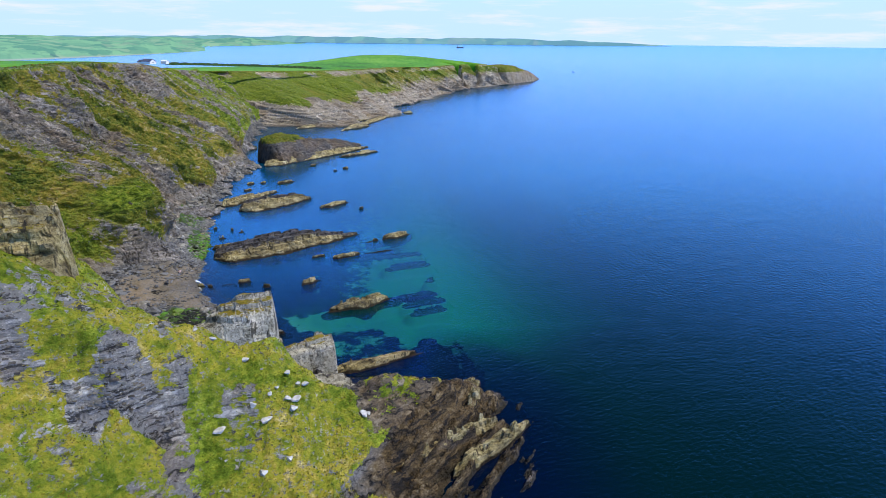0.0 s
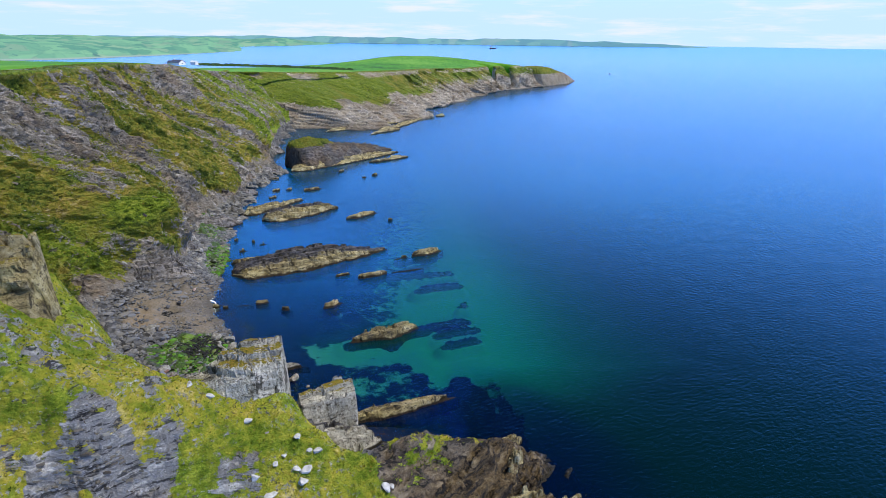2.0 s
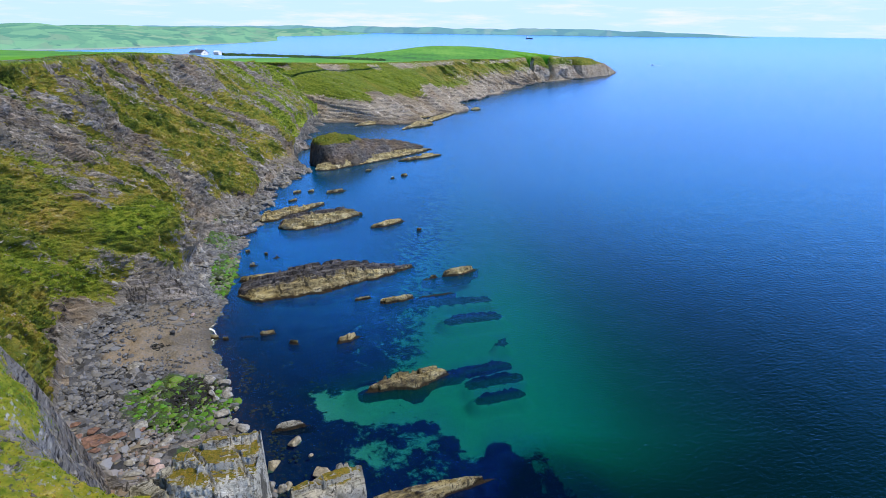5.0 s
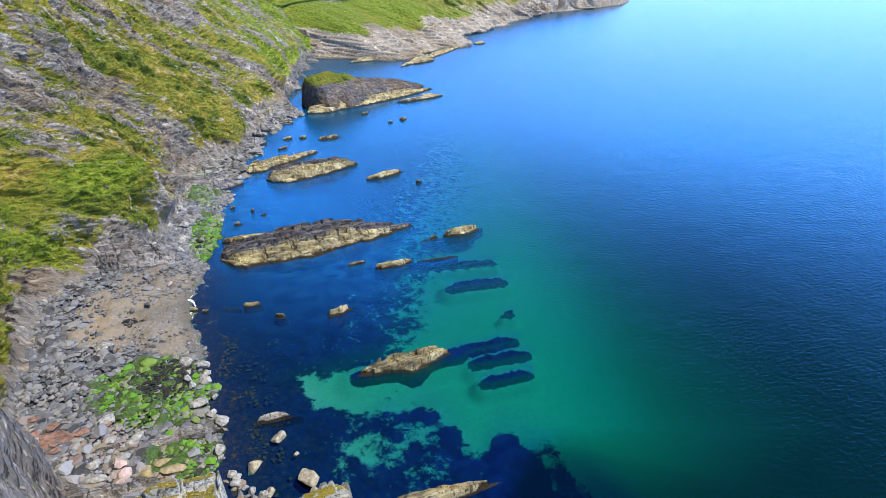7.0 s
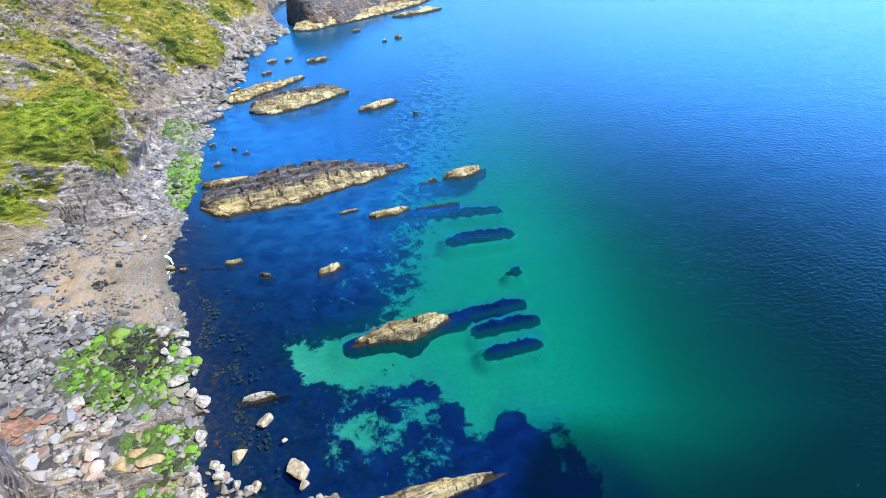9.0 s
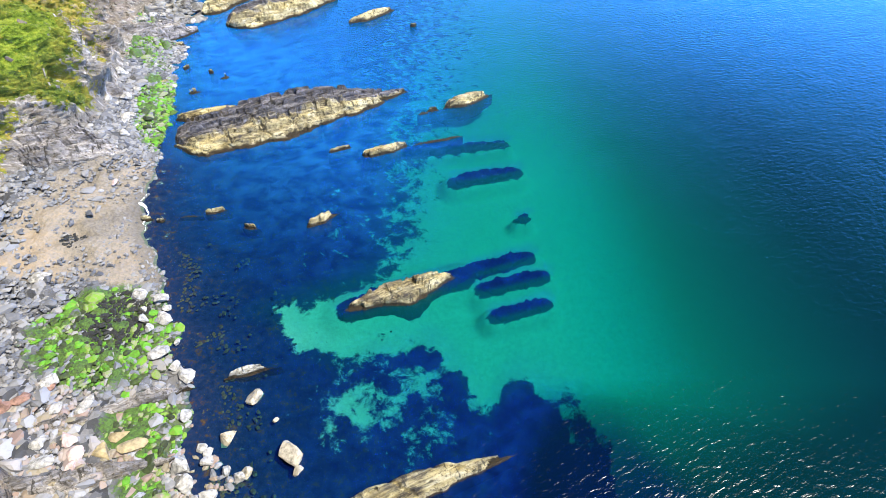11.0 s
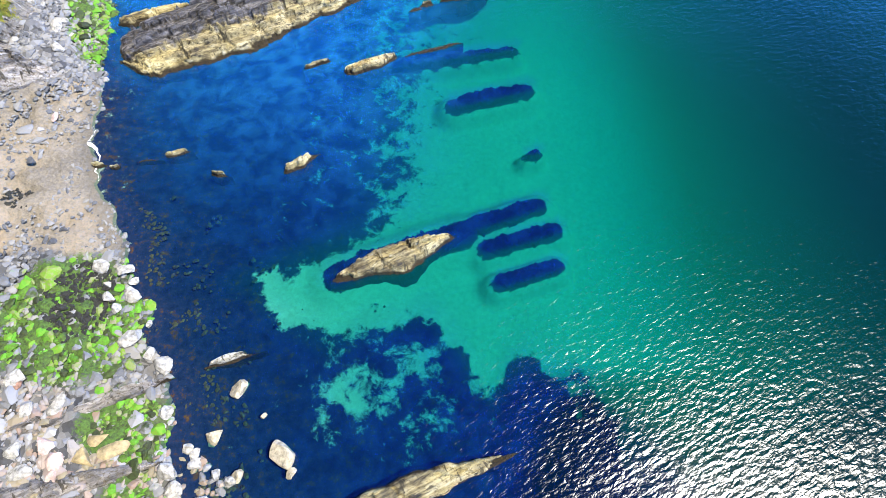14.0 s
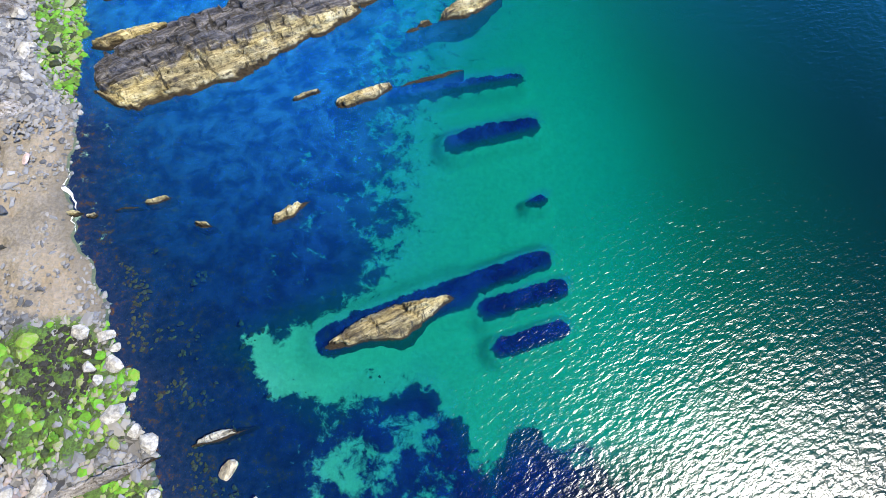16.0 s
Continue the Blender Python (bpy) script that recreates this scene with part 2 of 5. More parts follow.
def beach_material():
    m, n = material("shingle and wet sand")
    p = n.add("ShaderNodeNewGeometry").outputs["Position"]
    cell = n.add("ShaderNodeTexVoronoi", {"Vector": n.mapping(p, (1, 0.8, 1)), "Scale": 1.1}).outputs
    big = n.noise(p, 0.06, 4.0, 0.6)
    fine = n.noise(p, 2.5, 6.0, 0.7)
    stone = n.ramp(n.add("ShaderNodeSeparateColor", {0: cell["Color"]}).outputs[0], (0.0, (0.02, 0.02, 0.02)), (0.5, (0.06, 0.06, 0.062)), (1.0, (0.13, 0.125, 0.12)))
    sand = n.ramp(n.math("ADD", n.math("MULTIPLY", fine, 0.5), n.math("MULTIPLY", big, 0.5)), (0.36, (0.085, 0.075, 0.06)), (0.5, (0.155, 0.132, 0.1)), (0.64, (0.22, 0.165, 0.105)))
    sandy = n.add("ShaderNodeAttribute", attribute_name="sand").outputs["Fac"]
    c = n.mix(n.step(n.math("ADD", sandy, n.math("MULTIPLY", n.math("SUBTRACT", big, 0.5), 1.2)), 0.35, 0.6), stone, sand)
    ledge = n.add("ShaderNodeAttribute", attribute_name="ledge").outputs["Fac"]
    c = n.mix(ledge, c, n.ramp(n.noise(bedded(n, p, 0.2, 1.2, 0.6), 1.0, 6.0, 0.65), (0.4, (0.025, 0.024, 0.022)), (0.52, (0.08, 0.075, 0.065)), (0.64, (0.2, 0.18, 0.14))))
    weed = n.add("ShaderNodeAttribute", attribute_name="weed").outputs["Fac"]
    c = n.mix(n.step(n.math("ADD", weed, n.math("SUBTRACT", fine, 0.5)), 0.35, 0.6), c, n.ramp(fine, (0.35, (0.015, 0.02, 0.008)), (0.6, (0.05, 0.1, 0.012))))
    z = n.add("ShaderNodeSeparateXYZ", {0: p}).outputs[2]
    c = n.mix(n.math("MULTIPLY", n.step(z, 0.6, 0.15), 0.5), c, (0.06, 0.055, 0.045, 1))
    c = n.mix(n.math("MULTIPLY", n.step(z, 0.02, -0.35), n.math("SUBTRACT", 1.0, sandy)), c, n.ramp(fine, (0.4, (0.006, 0.01, 0.03)), (0.65, (0.03, 0.03, 0.035))))
    finish(n, c, 0.75, n.math("ADD", fine, cell["Distance"]), 0.7, 0.3)
    return m


def seabed_material():
    m, n = material("sand and weed seabed")
    p = n.add("ShaderNodeNewGeometry").outputs["Position"]
    weed = n.add("ShaderNodeAttribute", attribute_name="weed").outputs["Fac"]
    a = n.noise(p, 0.42, 9.0, 0.72, 0.3)
    b = n.noise(p, 1.6, 5.0, 0.65)
    edge = n.math("ADD", weed, n.math("MULTIPLY", n.math("SUBTRACT", a, 0.5), 2.2))
    amount = n.step(edge, 0.34, 0.68)
    sand = n.ramp(b, (0.3, (0.34, 0.32, 0.25)), (0.7, (0.47, 0.44, 0.35)))
    kelp = n.ramp(n.noise(p, 0.9, 8.0, 0.72), (0.35, (0.004, 0.008, 0.03)), (0.54, (0.012, 0.016, 0.05)), (0.63, (0.07, 0.024, 0.012)), (0.75, (0.15, 0.05, 0.022)))
    finish(n, n.mix(amount, sand, kelp), 0.9, b, 0.5, 0.3, 0.1)
    return m


def kelp_material():
    m, n = material("submerged kelp")
    p = n.add("ShaderNodeNewGeometry").outputs["Position"]
    b = n.noise(p, 1.8, 6.0, 0.7)
    finish(n, n.ramp(b, (0.35, (0.004, 0.008, 0.03)), (0.62, (0.012, 0.016, 0.05)), (0.8, (0.06, 0.04, 0.03))), 0.9, b, 0.8, 0.4, 0.1)
    return m


def sea_material():
    m, n = material("clear sea water")
    p = n.add("ShaderNodeNewGeometry").outputs["Position"]
    depth = n.add("ShaderNodeAttribute", attribute_name="depth").outputs["Fac"]
    ripple = n.noise(bedded(n, p, 0.5, 1.0, 0.0), 1.6, 2.5, 0.5, 0.3)
    swell = n.noise(bedded(n, p, 0.5, 1.0, 0.0), 0.18, 3.0, 0.5)
    gust = n.noise(n.mapping(p, (0.4, 1.0, 1), (0, 0, radians(20))), 0.006, 4.0, 0.6)
    calm = n.add("ShaderNodeAttribute", attribute_name="open").outputs["Fac"]
    amp = n.math("ADD", 0.25, n.math("MULTIPLY", calm, n.math("ADD", 0.45, gust)))
    h = n.math("MULTIPLY", amp, n.math("ADD", n.math("MULTIPLY", ripple, 0.32), n.math("MULTIPLY", swell, 0.3)))
    normal = n.add("ShaderNodeBump", {"Strength": 0.35, "Distance": 1.0, "Height": h}).outputs[0]
    # brighter, less clear blue in the cove, partly painted sky reflection
    cove_blue = n.add("ShaderNodeAttribute", attribute_name="cove_blue").outputs["Fac"]
    clear = n.math("MULTIPLY", n.math("POWER", 2.718, n.math("MULTIPLY", depth, -0.095)), n.math("SUBTRACT", 1.0, n.math("MULTIPLY", cove_blue, 0.18)))
    tinted = n.math("POWER", 2.718, n.math("MULTIPLY", depth, -0.55))
    through_water = n.add("ShaderNodeBsdfTransparent", {0: n.mix(tinted, (0.0, 0.64, 0.57, 1), (0.8, 0.97, 0.97, 1))}).outputs[0]
    mottle = n.step(n.noise(p, 0.3, 9.0, 0.75, 0.5), 0.4, 0.62)
    inshore = n.mix(mottle, (0.001, 0.004, 0.075, 1), (0.002, 0.019, 0.15, 1))
    inshore = n.mix(cove_blue, inshore, n.mix(mottle, (0.003, 0.075, 0.32, 1), (0.014, 0.19, 0.52, 1)))
    weed = n.add("ShaderNodeAttribute", attribute_name="weed").outputs["Fac"]
    inshore = n.mix(n.math("MAXIMUM", weed, n.math("MULTIPLY", cove_blue, 0.8)), (0.0, 0.055, 0.066, 1), inshore)
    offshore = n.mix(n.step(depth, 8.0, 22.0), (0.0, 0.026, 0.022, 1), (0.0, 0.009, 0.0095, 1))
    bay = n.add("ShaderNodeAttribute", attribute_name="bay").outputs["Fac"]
    # farther out, missing sky reflection is painted into the water's body colour
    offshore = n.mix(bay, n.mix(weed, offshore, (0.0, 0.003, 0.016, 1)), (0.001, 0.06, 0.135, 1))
    body = n.add("ShaderNodeBsdfDiffuse", {0: n.mix(n.step(depth, 3.2, 9.0), inshore, offshore)}).outputs[0]
    under = n.add("ShaderNodeMixShader", {0: clear, 1: body, 2: through_water}).outputs[0]
    gloss = n.add("ShaderNodeBsdfGlossy", {"Roughness": 0.27, "Normal": normal}, distribution="BECKMANN").outputs[0]
    fres = n.add("ShaderNodeFresnel", {0: 1.4, "Normal": normal}).outputs[0]
    n.add("ShaderNodeOutputMaterial", {0: n.add("ShaderNodeMixShader", {0: fres, 1: under, 2: gloss}).outputs[0]})
    return m


def plain(name, color, rough=0.7, scale=1.0, vary=0.25):
    m, n = material(name)
    p = n.add("ShaderNodeNewGeometry").outputs["Position"]
    f = n.noise(p, scale, 5.0, 0.65)
    lo, hi = [tuple(min(1.0, c * k) for c in color) for k in (1 - vary, 1 + vary)]
    finish(n, n.ramp(f, (0.35, lo), (0.65, hi)), rough, f, 0.3, 0.05)
    return m


def distance_material(name, low, high, haze, scale=0.004):
    """Far country: fields and woods, with haze painted over them as an even glow."""
    m, n = material(name)
    p = n.add("ShaderNodeNewGeometry").outputs["Position"]
    flat = n.mapping(p, (1, 0.6, 0.0), (0, 0, radians(25)))
    v = n.noise(p, scale * 0.8, 6.0, 0.7)
    cells = n.add("ShaderNodeTexVoronoi", {"Vector": flat, "Scale": scale * 0.55, "Randomness": 0.8}, distance="MANHATTAN").outputs["Color"]
    rim = n.add("ShaderNodeTexVoronoi", {"Vector": flat, "Scale": scale * 0.55, "Randomness": 0.8}, feature="DISTANCE_TO_EDGE").outputs["Distance"]
    field = n.add("ShaderNodeSeparateColor", {0: cells}).outputs
    k = n.math("ADD", n.math("MULTIPLY", v, 0.35), n.math("MULTIPLY", field[0], 0.65))
    c = n.ramp(k, (0.28, low), (0.48, tuple((a + b) / 2 for a, b in zip(low, high))), (0.68, high))
    c = n.mix(n.math("MULTIPLY", n.step(field[1], 0.76, 0.84), 0.35), c, (0.55, 0.5, 0.26, 1))
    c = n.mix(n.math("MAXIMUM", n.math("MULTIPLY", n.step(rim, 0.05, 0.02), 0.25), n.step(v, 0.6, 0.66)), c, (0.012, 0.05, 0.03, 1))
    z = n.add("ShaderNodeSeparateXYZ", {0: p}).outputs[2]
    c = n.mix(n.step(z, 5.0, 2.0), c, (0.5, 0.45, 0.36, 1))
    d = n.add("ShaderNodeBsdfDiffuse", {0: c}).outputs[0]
    # distance haze imitated by light that the land itself gives off
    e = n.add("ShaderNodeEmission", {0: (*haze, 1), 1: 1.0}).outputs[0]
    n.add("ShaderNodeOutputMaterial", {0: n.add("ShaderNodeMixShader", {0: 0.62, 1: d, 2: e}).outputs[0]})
    return m


CLIFF = cliff_material("grassy slate cliff", ((0.038, 0.034, 0.03), (0.24, 0.212, 0.17), (0.56, 0.5, 0.42)), 1.35, drab=0.2)
PALE_CLIFF = cliff_material("grassy cliff of pale ledges", ((0.06, 0.052, 0.042), (0.32, 0.275, 0.205), (0.68, 0.6, 0.47)), drab=0.1)
DARK_CLIFF = cliff_material("dark layered islet rock", ((0.025, 0.024, 0.024), (0.1, 0.092, 0.08), (0.27, 0.25, 0.2)))
SLATE_CLIFF = cliff_material("blue-grey slate under turf", ((0.03, 0.031, 0.036), (0.28, 0.28, 0.28), (0.64, 0.63, 0.6)), 1.95, (0.02, 0.03, -0.003), FLAT_BEDS, 0.55, 0.4)
FIELD, STONE, BEACH = field_material(), boulder_material(), beach_material()
SHORE_ROCK = shore_rock_material("sea-worn shore rock", ((0.38, (0.05, 0.04, 0.026)), (0.45, (0.24, 0.19, 0.08)), (0.52, (0.44, 0.36, 0.16)), (0.6, (0.62, 0.53, 0.29))), 0.3)
LICHEN_ROCK = shore_rock_material("pale lichened slate", ((0.36, (0.1, 0.095, 0.075)), (0.43, (0.4, 0.38, 0.3)), (0.52, (0.56, 0.53, 0.43)), (0.61, (0.72, 0.68, 0.57))), 0.1)
RIB_ROCK = shore_rock_material("grey slate rib", ((0.36, (0.06, 0.055, 0.05)), (0.45, (0.2, 0.182, 0.16)), (0.53, (0.33, 0.3, 0.265)), (0.62, (0.5, 0.46, 0.41))), 0.6)
SEABED, KELP, SEA = seabed_material(), kelp_material(), sea_material()
WHITE, SLATE, GLASS = plain("white render", (0.75, 0.75, 0.72), 0.8, 0.8, 0.08), plain("slate roof", (0.07, 0.08, 0.11), 0.6, 1.5), plain("dark pane", (0.03, 0.04, 0.05), 0.15)
HEDGE, HULL, STEEL = plain("hedge", (0.02, 0.05, 0.01), 0.9, 0.6, 0.5), plain("dark hull", (0.03, 0.05, 0.1), 0.5), plain("ship white", (0.7, 0.72, 0.74), 0.5)
PALE_STONE = plain("pale lichened stone", (0.215, 0.205, 0.18), 0.85, 1.8, 0.5)


# ---- numeric noise ----
def lattice(ix, iy, seed):
    h = (ix.astype(np.int64) * 374761393 + iy.astype(np.int64) * 668265263 + seed * 1274126177) & 0x7FFFFFFF
    h = ((h ^ (h >> 13)) * 1103515245 + 12345) & 0x7FFFFFFF
    h = (h ^ (h >> 16)) & 0xFFFF
    return h / 65535.0


def vnoise(x, y, seed=0):
    x, y = np.asarray(x, float), np.asarray(y, float)
    ix, iy = np.floor(x), np.floor(y)
    fx, fy = x - ix, y - iy
    fx, fy = fx * fx * (3 - 2 * fx), fy * fy * (3 - 2 * fy)
    a, b = lattice(ix, iy, seed), lattice(ix + 1, iy, seed)
    c, d = lattice(ix, iy + 1, seed), lattice(ix + 1, iy + 1, seed)
    return (a + (b - a) * fx) * (1 - fy) + (c + (d - c) * fx) * fy - 0.5


def fbm(x, y, octaves=4, seed=0, gain=0.5):
    total, amp = 0.0, 1.0
    for i in range(octaves):
        total = total + amp * vnoise(x * 2.03 ** i + 17.3 * i, y * 2.03 ** i - 9.1 * i, seed + i)
        amp *= gain
    return total


def smooth(a, b, x):
    t = np.clip((x - a) / (b - a), 0, 1)
    return t * t * (3 - 2 * t)


def grid_mesh(name, V, mat, attributes=None, shade=True, flip=False):
    """A mesh from an n x m array of places, with float attributes per point."""
    n, m = V.shape[:2]
    i = np.arange((n - 1) * m).reshape(n - 1, m)[:, :-1].ravel()
    quads = np.stack([i, i + m, i + m + 1, i + 1], 1)
    if flip:
        quads = quads[:, ::-1]
    me = bpy.data.meshes.new(name)
    me.from_pydata(V.reshape(-1, 3).tolist(), [], quads.tolist())
    for key, values in (attributes or {}).items():
        a = me.attributes.new(key, "FLOAT", "POINT")
        a.data.foreach_set("value", np.ascontiguousarray(np.broadcast_to(values, (n, m)), dtype=np.float32).ravel())
    me.materials.append(mat)
    me.polygons.foreach_set("use_smooth", [shade] * len(me.polygons))
    return me


# ---- plan of the coast ----
SHORE_Y = [40, 104, 111, 117, 126, 133, 140, 146, 150, 159, 178, 203, 217, 230, 237, 256, 268, 286, 305, 316, 335, 400, 440, 470, 500]
SHORE_X = [-30, -31, -35.5, -37, -42, -44.5, -49, -52, -56.0, -58.8, -63.5, -67.5, -73, -75, -73, -76, -82, -79, -77, -79, -88, -98, -102, -103, -104]
TOE_Y = [40, 104, 125, 148, 160, 170, 182, 200, 226, 255, 284, 320, 360, 400, 435, 470, 500]
TOE_X = [-50, -58, -73, -85, -82, -76, -75, -79, -86, -83, -83, -83, -95, -101, -106, -107, -108]
TOE_Z = [2, 2.5, 3.5, 4, 4, 4, 3.5, 3, 3, 3, 3, 4, 5, 6, 7, 7, 7]
BROW_Y = [40, 100, 150, 190, 225, 255, 300, 365, 400, 435, 470, 500]
BROW_X = [-95, -98, -124, -124, -124, -132, -141, -148, -150, -150, -146, -140]
BROW_Z = [57, 57, 57, 57.5, 57.5, 57, 56, 53, 49, 46, 43, 41]


def shore_x(y):
    y = np.asarray(y, float)
    return np.interp(y, SHORE_Y, SHORE_X) + 9 * fbm(y / 9, y * 0, 4, 99, 0.6) * smooth(190, 212, y) + 1.8 * fbm(y / 3.5, y * 0, 3, 98, 0.6) * smooth(106, 112, y)


def plateau_fall(x, y):
    """The back of the headland falls away to the far bay."""
    edge = np.interp(x, [-900, -400, -245, -170, -115, -65, 0], [180, 320, 400, 456, 512, 570, 640])
    return np.maximum(0, y - edge) * 0.32


def sea_depth(x, y):
    d = x - np.where(y > 104, shore_x(y), np.interp(y, [20, 45, 70, 86, 104], [-40, -2, 14, 27, -12]))
    far = smooth(11, 120, x + 0.05 * (y - 140)) * 34 + 0.05 * np.maximum(y - 170, 0) + 0.9 * np.maximum(124 - y, 0) * smooth(2, 20, x)
    return np.clip(0.15 + 4.6 * (1 - np.exp(-np.maximum(d - 1, -0.5) / 26)) + far, 0.05, 60)


def weediness(x, y):
    """Green weed on the wet stones: below the shingle, between the ribs and by the long islet."""
    patch = np.exp(-(((x + 51) / 11.5) ** 2 + ((y - 128.5) / 9.5) ** 2) ** 2) + np.exp(-(((x + 40.5) / 6) ** 2 + ((y - 114.8) / 4.5) ** 2) ** 2) + 1.2 * np.exp(-(((x + 65 + 0.3 * (y - 183)) / 5.2) ** 2 + ((y - 187) / 14) ** 2) ** 2) + 0.62 * np.exp(-(((x + 80 + 0.35 * (y - 214)) / 8) ** 2 + ((y - 216) / 15) ** 2) ** 2) + 0.8 * np.exp(-(((x + 38) / 4) ** 2 + ((y - 107) / 3) ** 2))
    return np.minimum(1.0, 1.1 * patch)


SURFACES = {}  # places and grass cover of the land, for what grows and lies on it


# ---- mainland cliff and pasture ----
def build_cliff():
    Y = np.concatenate([np.arange(40, 120, 1.0), np.arange(120, 270, 0.5), np.arange(270, 320, 0.8), np.arange(320, 505, 1.4)])
    u = np.concatenate([np.linspace(0, 1, 34)[:-1], np.linspace(1, 2, 190)[:-1], np.linspace(2, 2.12, 10)])
    YY, U = np.meshgrid(Y, u, indexing="ij")
    sx, tx, tz = shore_x(YY), np.interp(YY, TOE_Y, TOE_X), np.interp(YY, TOE_Y, TOE_Z)
    bx, bz = np.interp(YY, BROW_Y, BROW_X), np.interp(YY, BROW_Y, BROW_Z)
    bx = bx + 5 * fbm(YY / 28, 0 * YY, 4, 3)
    v1, v2, v3 = np.clip(U, 0, 1), np.clip(U - 1, 0, 1), np.clip((U - 2) / 0.12, 0, 1)
    w1 = np.where(v1 < 0.22, 7 * (1 - v1 / 0.22), 0)
    X = sx + w1 + (tx - sx) * np.clip((v1 - 0.22) / 0.78, 0, 1) + (bx - tx) * v2 - 45 * v3
    shelf = v2 + 0.05 * np.sin(v2 * 2 * np.pi)
    Z = np.where(v1 < 0.22, -2.2 * (1 - v1 / 0.22), tz * np.clip((v1 - 0.22) / 0.78, 0, 1) ** 0.9) + (bz - tz) * shelf
    # the green shelf above the beach
    bulge = np.exp(-((YY - 178) / 10) ** 2) * np.exp(-((v2 - 0.24) / 0.08) ** 2)
    X, Z = X + 4 * bulge, Z + 2 * bulge
    face = smooth(0, 0.08, v2) * (1 - smooth(0.96, 1.0, v2))
    bed = -0.47 * X + 0.86 * YY + 0.2 * Z
    dip = Z * 0.8 - X * 0.6
    big = fbm(YY / 38, Z / 30, 4, 11) * 12
    ridge = (0.5 - np.abs(fbm(bed / 8, dip / 50, 4, 21))) * 9 - 3.4
    crisp = fbm(bed / 2.2, dip / 7, 6, 31, 0.66) * 3.2 + fbm(YY / 1.6, Z / 1.6, 4, 33, 0.65) * 1.3
    out = (big + ridge + crisp) * face
    X, Z = X + out * 0.75, Z + out * 0.35
    Z = Z - plateau_fall(X, YY) * (U > 1.9)
    rubble = fbm(X / 2.5, YY / 2.5, 4, 41) * (1.4 + 2.2 * smooth(190, 215, YY)) * smooth(0.2, 0.5, v1) * (1 - smooth(0.02, 0.2, v2))
    Z = Z + rubble
    grass = 0.55 + 1.1 * fbm((YY + 0.7 * Z) / 13, (Z - 0.4 * YY) / 30, 5, 51, 0.62) - 0.1 * crisp - 0.04 * ridge
    grass = grass - 0.7 * (1 - smooth(3, 9, Z + 6 * fbm(YY / 12, Z / 8, 3, 52))) - 0.3 * smooth(36, 52, Z) * (YY < 250) + 0.45 * smooth(0.98, 1.0, v2) + 0.9 * bulge
    grass = grass + 0.2 * smooth(300, 380, YY)
    scree = np.exp(-((YY - 215) / 24) ** 2) * np.exp(-((Z - 13) / 9) ** 2)
    grass = grass - 0.3 * scree
    lush = 0.0 + 0.9 * bulge + 0.6 * smooth(330, 400, YY) + 1.0 * fbm(YY / 22, Z / 18, 3, 61) * (Z > 6) + smooth(0.99, 1.0, v2)
    foot = np.exp(-((YY - 138) / 20) ** 2) * np.exp(-((Z - 22) / 16) ** 2)
    lush, grass = lush + 0.4 * foot, grass + 0.3 * foot
    grass = grass + 0.5 * np.exp(-((YY - 138) / 28) ** 2) * smooth(6, 12, Z)
    V = np.stack([X, YY, Z], 2)
    SURFACES["cliff"] = (V[:, 33:], np.clip(grass, 0, 1)[:, 33:] * (Z[:, 33:] > 3))
    k = 33
    cliff = new("cliff", grid_mesh("cliff", V[:, k - 1:], CLIFF, {"grass": np.clip(grass, 0, 1)[:, k - 1:], "lush": np.clip(lush, 0, 1)[:, k - 1:]}, shade=False, flip=True))
    tagged(cliff, "steep slate sea cliff with olive grass and bare grey scars", "cliff", kind="structure")
    beach = new("beach", grid_mesh("beach", V[:, :k], BEACH, {"sand": (smooth(134, 142, YY) * (1 - smooth(166, 174, YY)) * (1 - 0.75 * smooth(0.6, 0.95, v1)))[:, :k], "ledge": smooth(188, 212, YY)[:, :k], "weed": weediness(X, YY)[:, :k]}, flip=True))
    tagged(beach, "cove beach of grey shingle and wet brown sand", "beach", kind="structure")
    # pasture behind the brow, lipped over the edge
    back = np.array([0, 4, 10, 20, 35, 60, 100, 160, 240, 340, 480, 700, 900.0])
    P = V[::2, -8]
    PX = P[:, None, 0] - back[None]
    PY = np.broadcast_to(P[:, None, 1], PX.shape)
    brow = np.interp(PY, BROW_Y, BROW_Z)
    PZ = brow + 0.5 + 0.5 * fbm(PX / 25, PY / 25, 3, 71) + smooth(0, 200, back)[None] * 1.0
    PZ = np.maximum(PZ - plateau_fall(PX, PY), -3)
    PZ[:, 0] = P[:, 2] - 1.0
    field = new("pasture", grid_mesh("pasture", np.stack([PX, PY, PZ], 2), FIELD, {}, flip=True))
    tagged(field, "bright green clifftop pasture", "field", kind="structure")


# ---- long promontory beyond the bay ----
AXIS, SIDE, ROOT = np.array([0.538, 0.843]), np.array([-0.843, 0.538]), np.array([-102.0, 466.0])


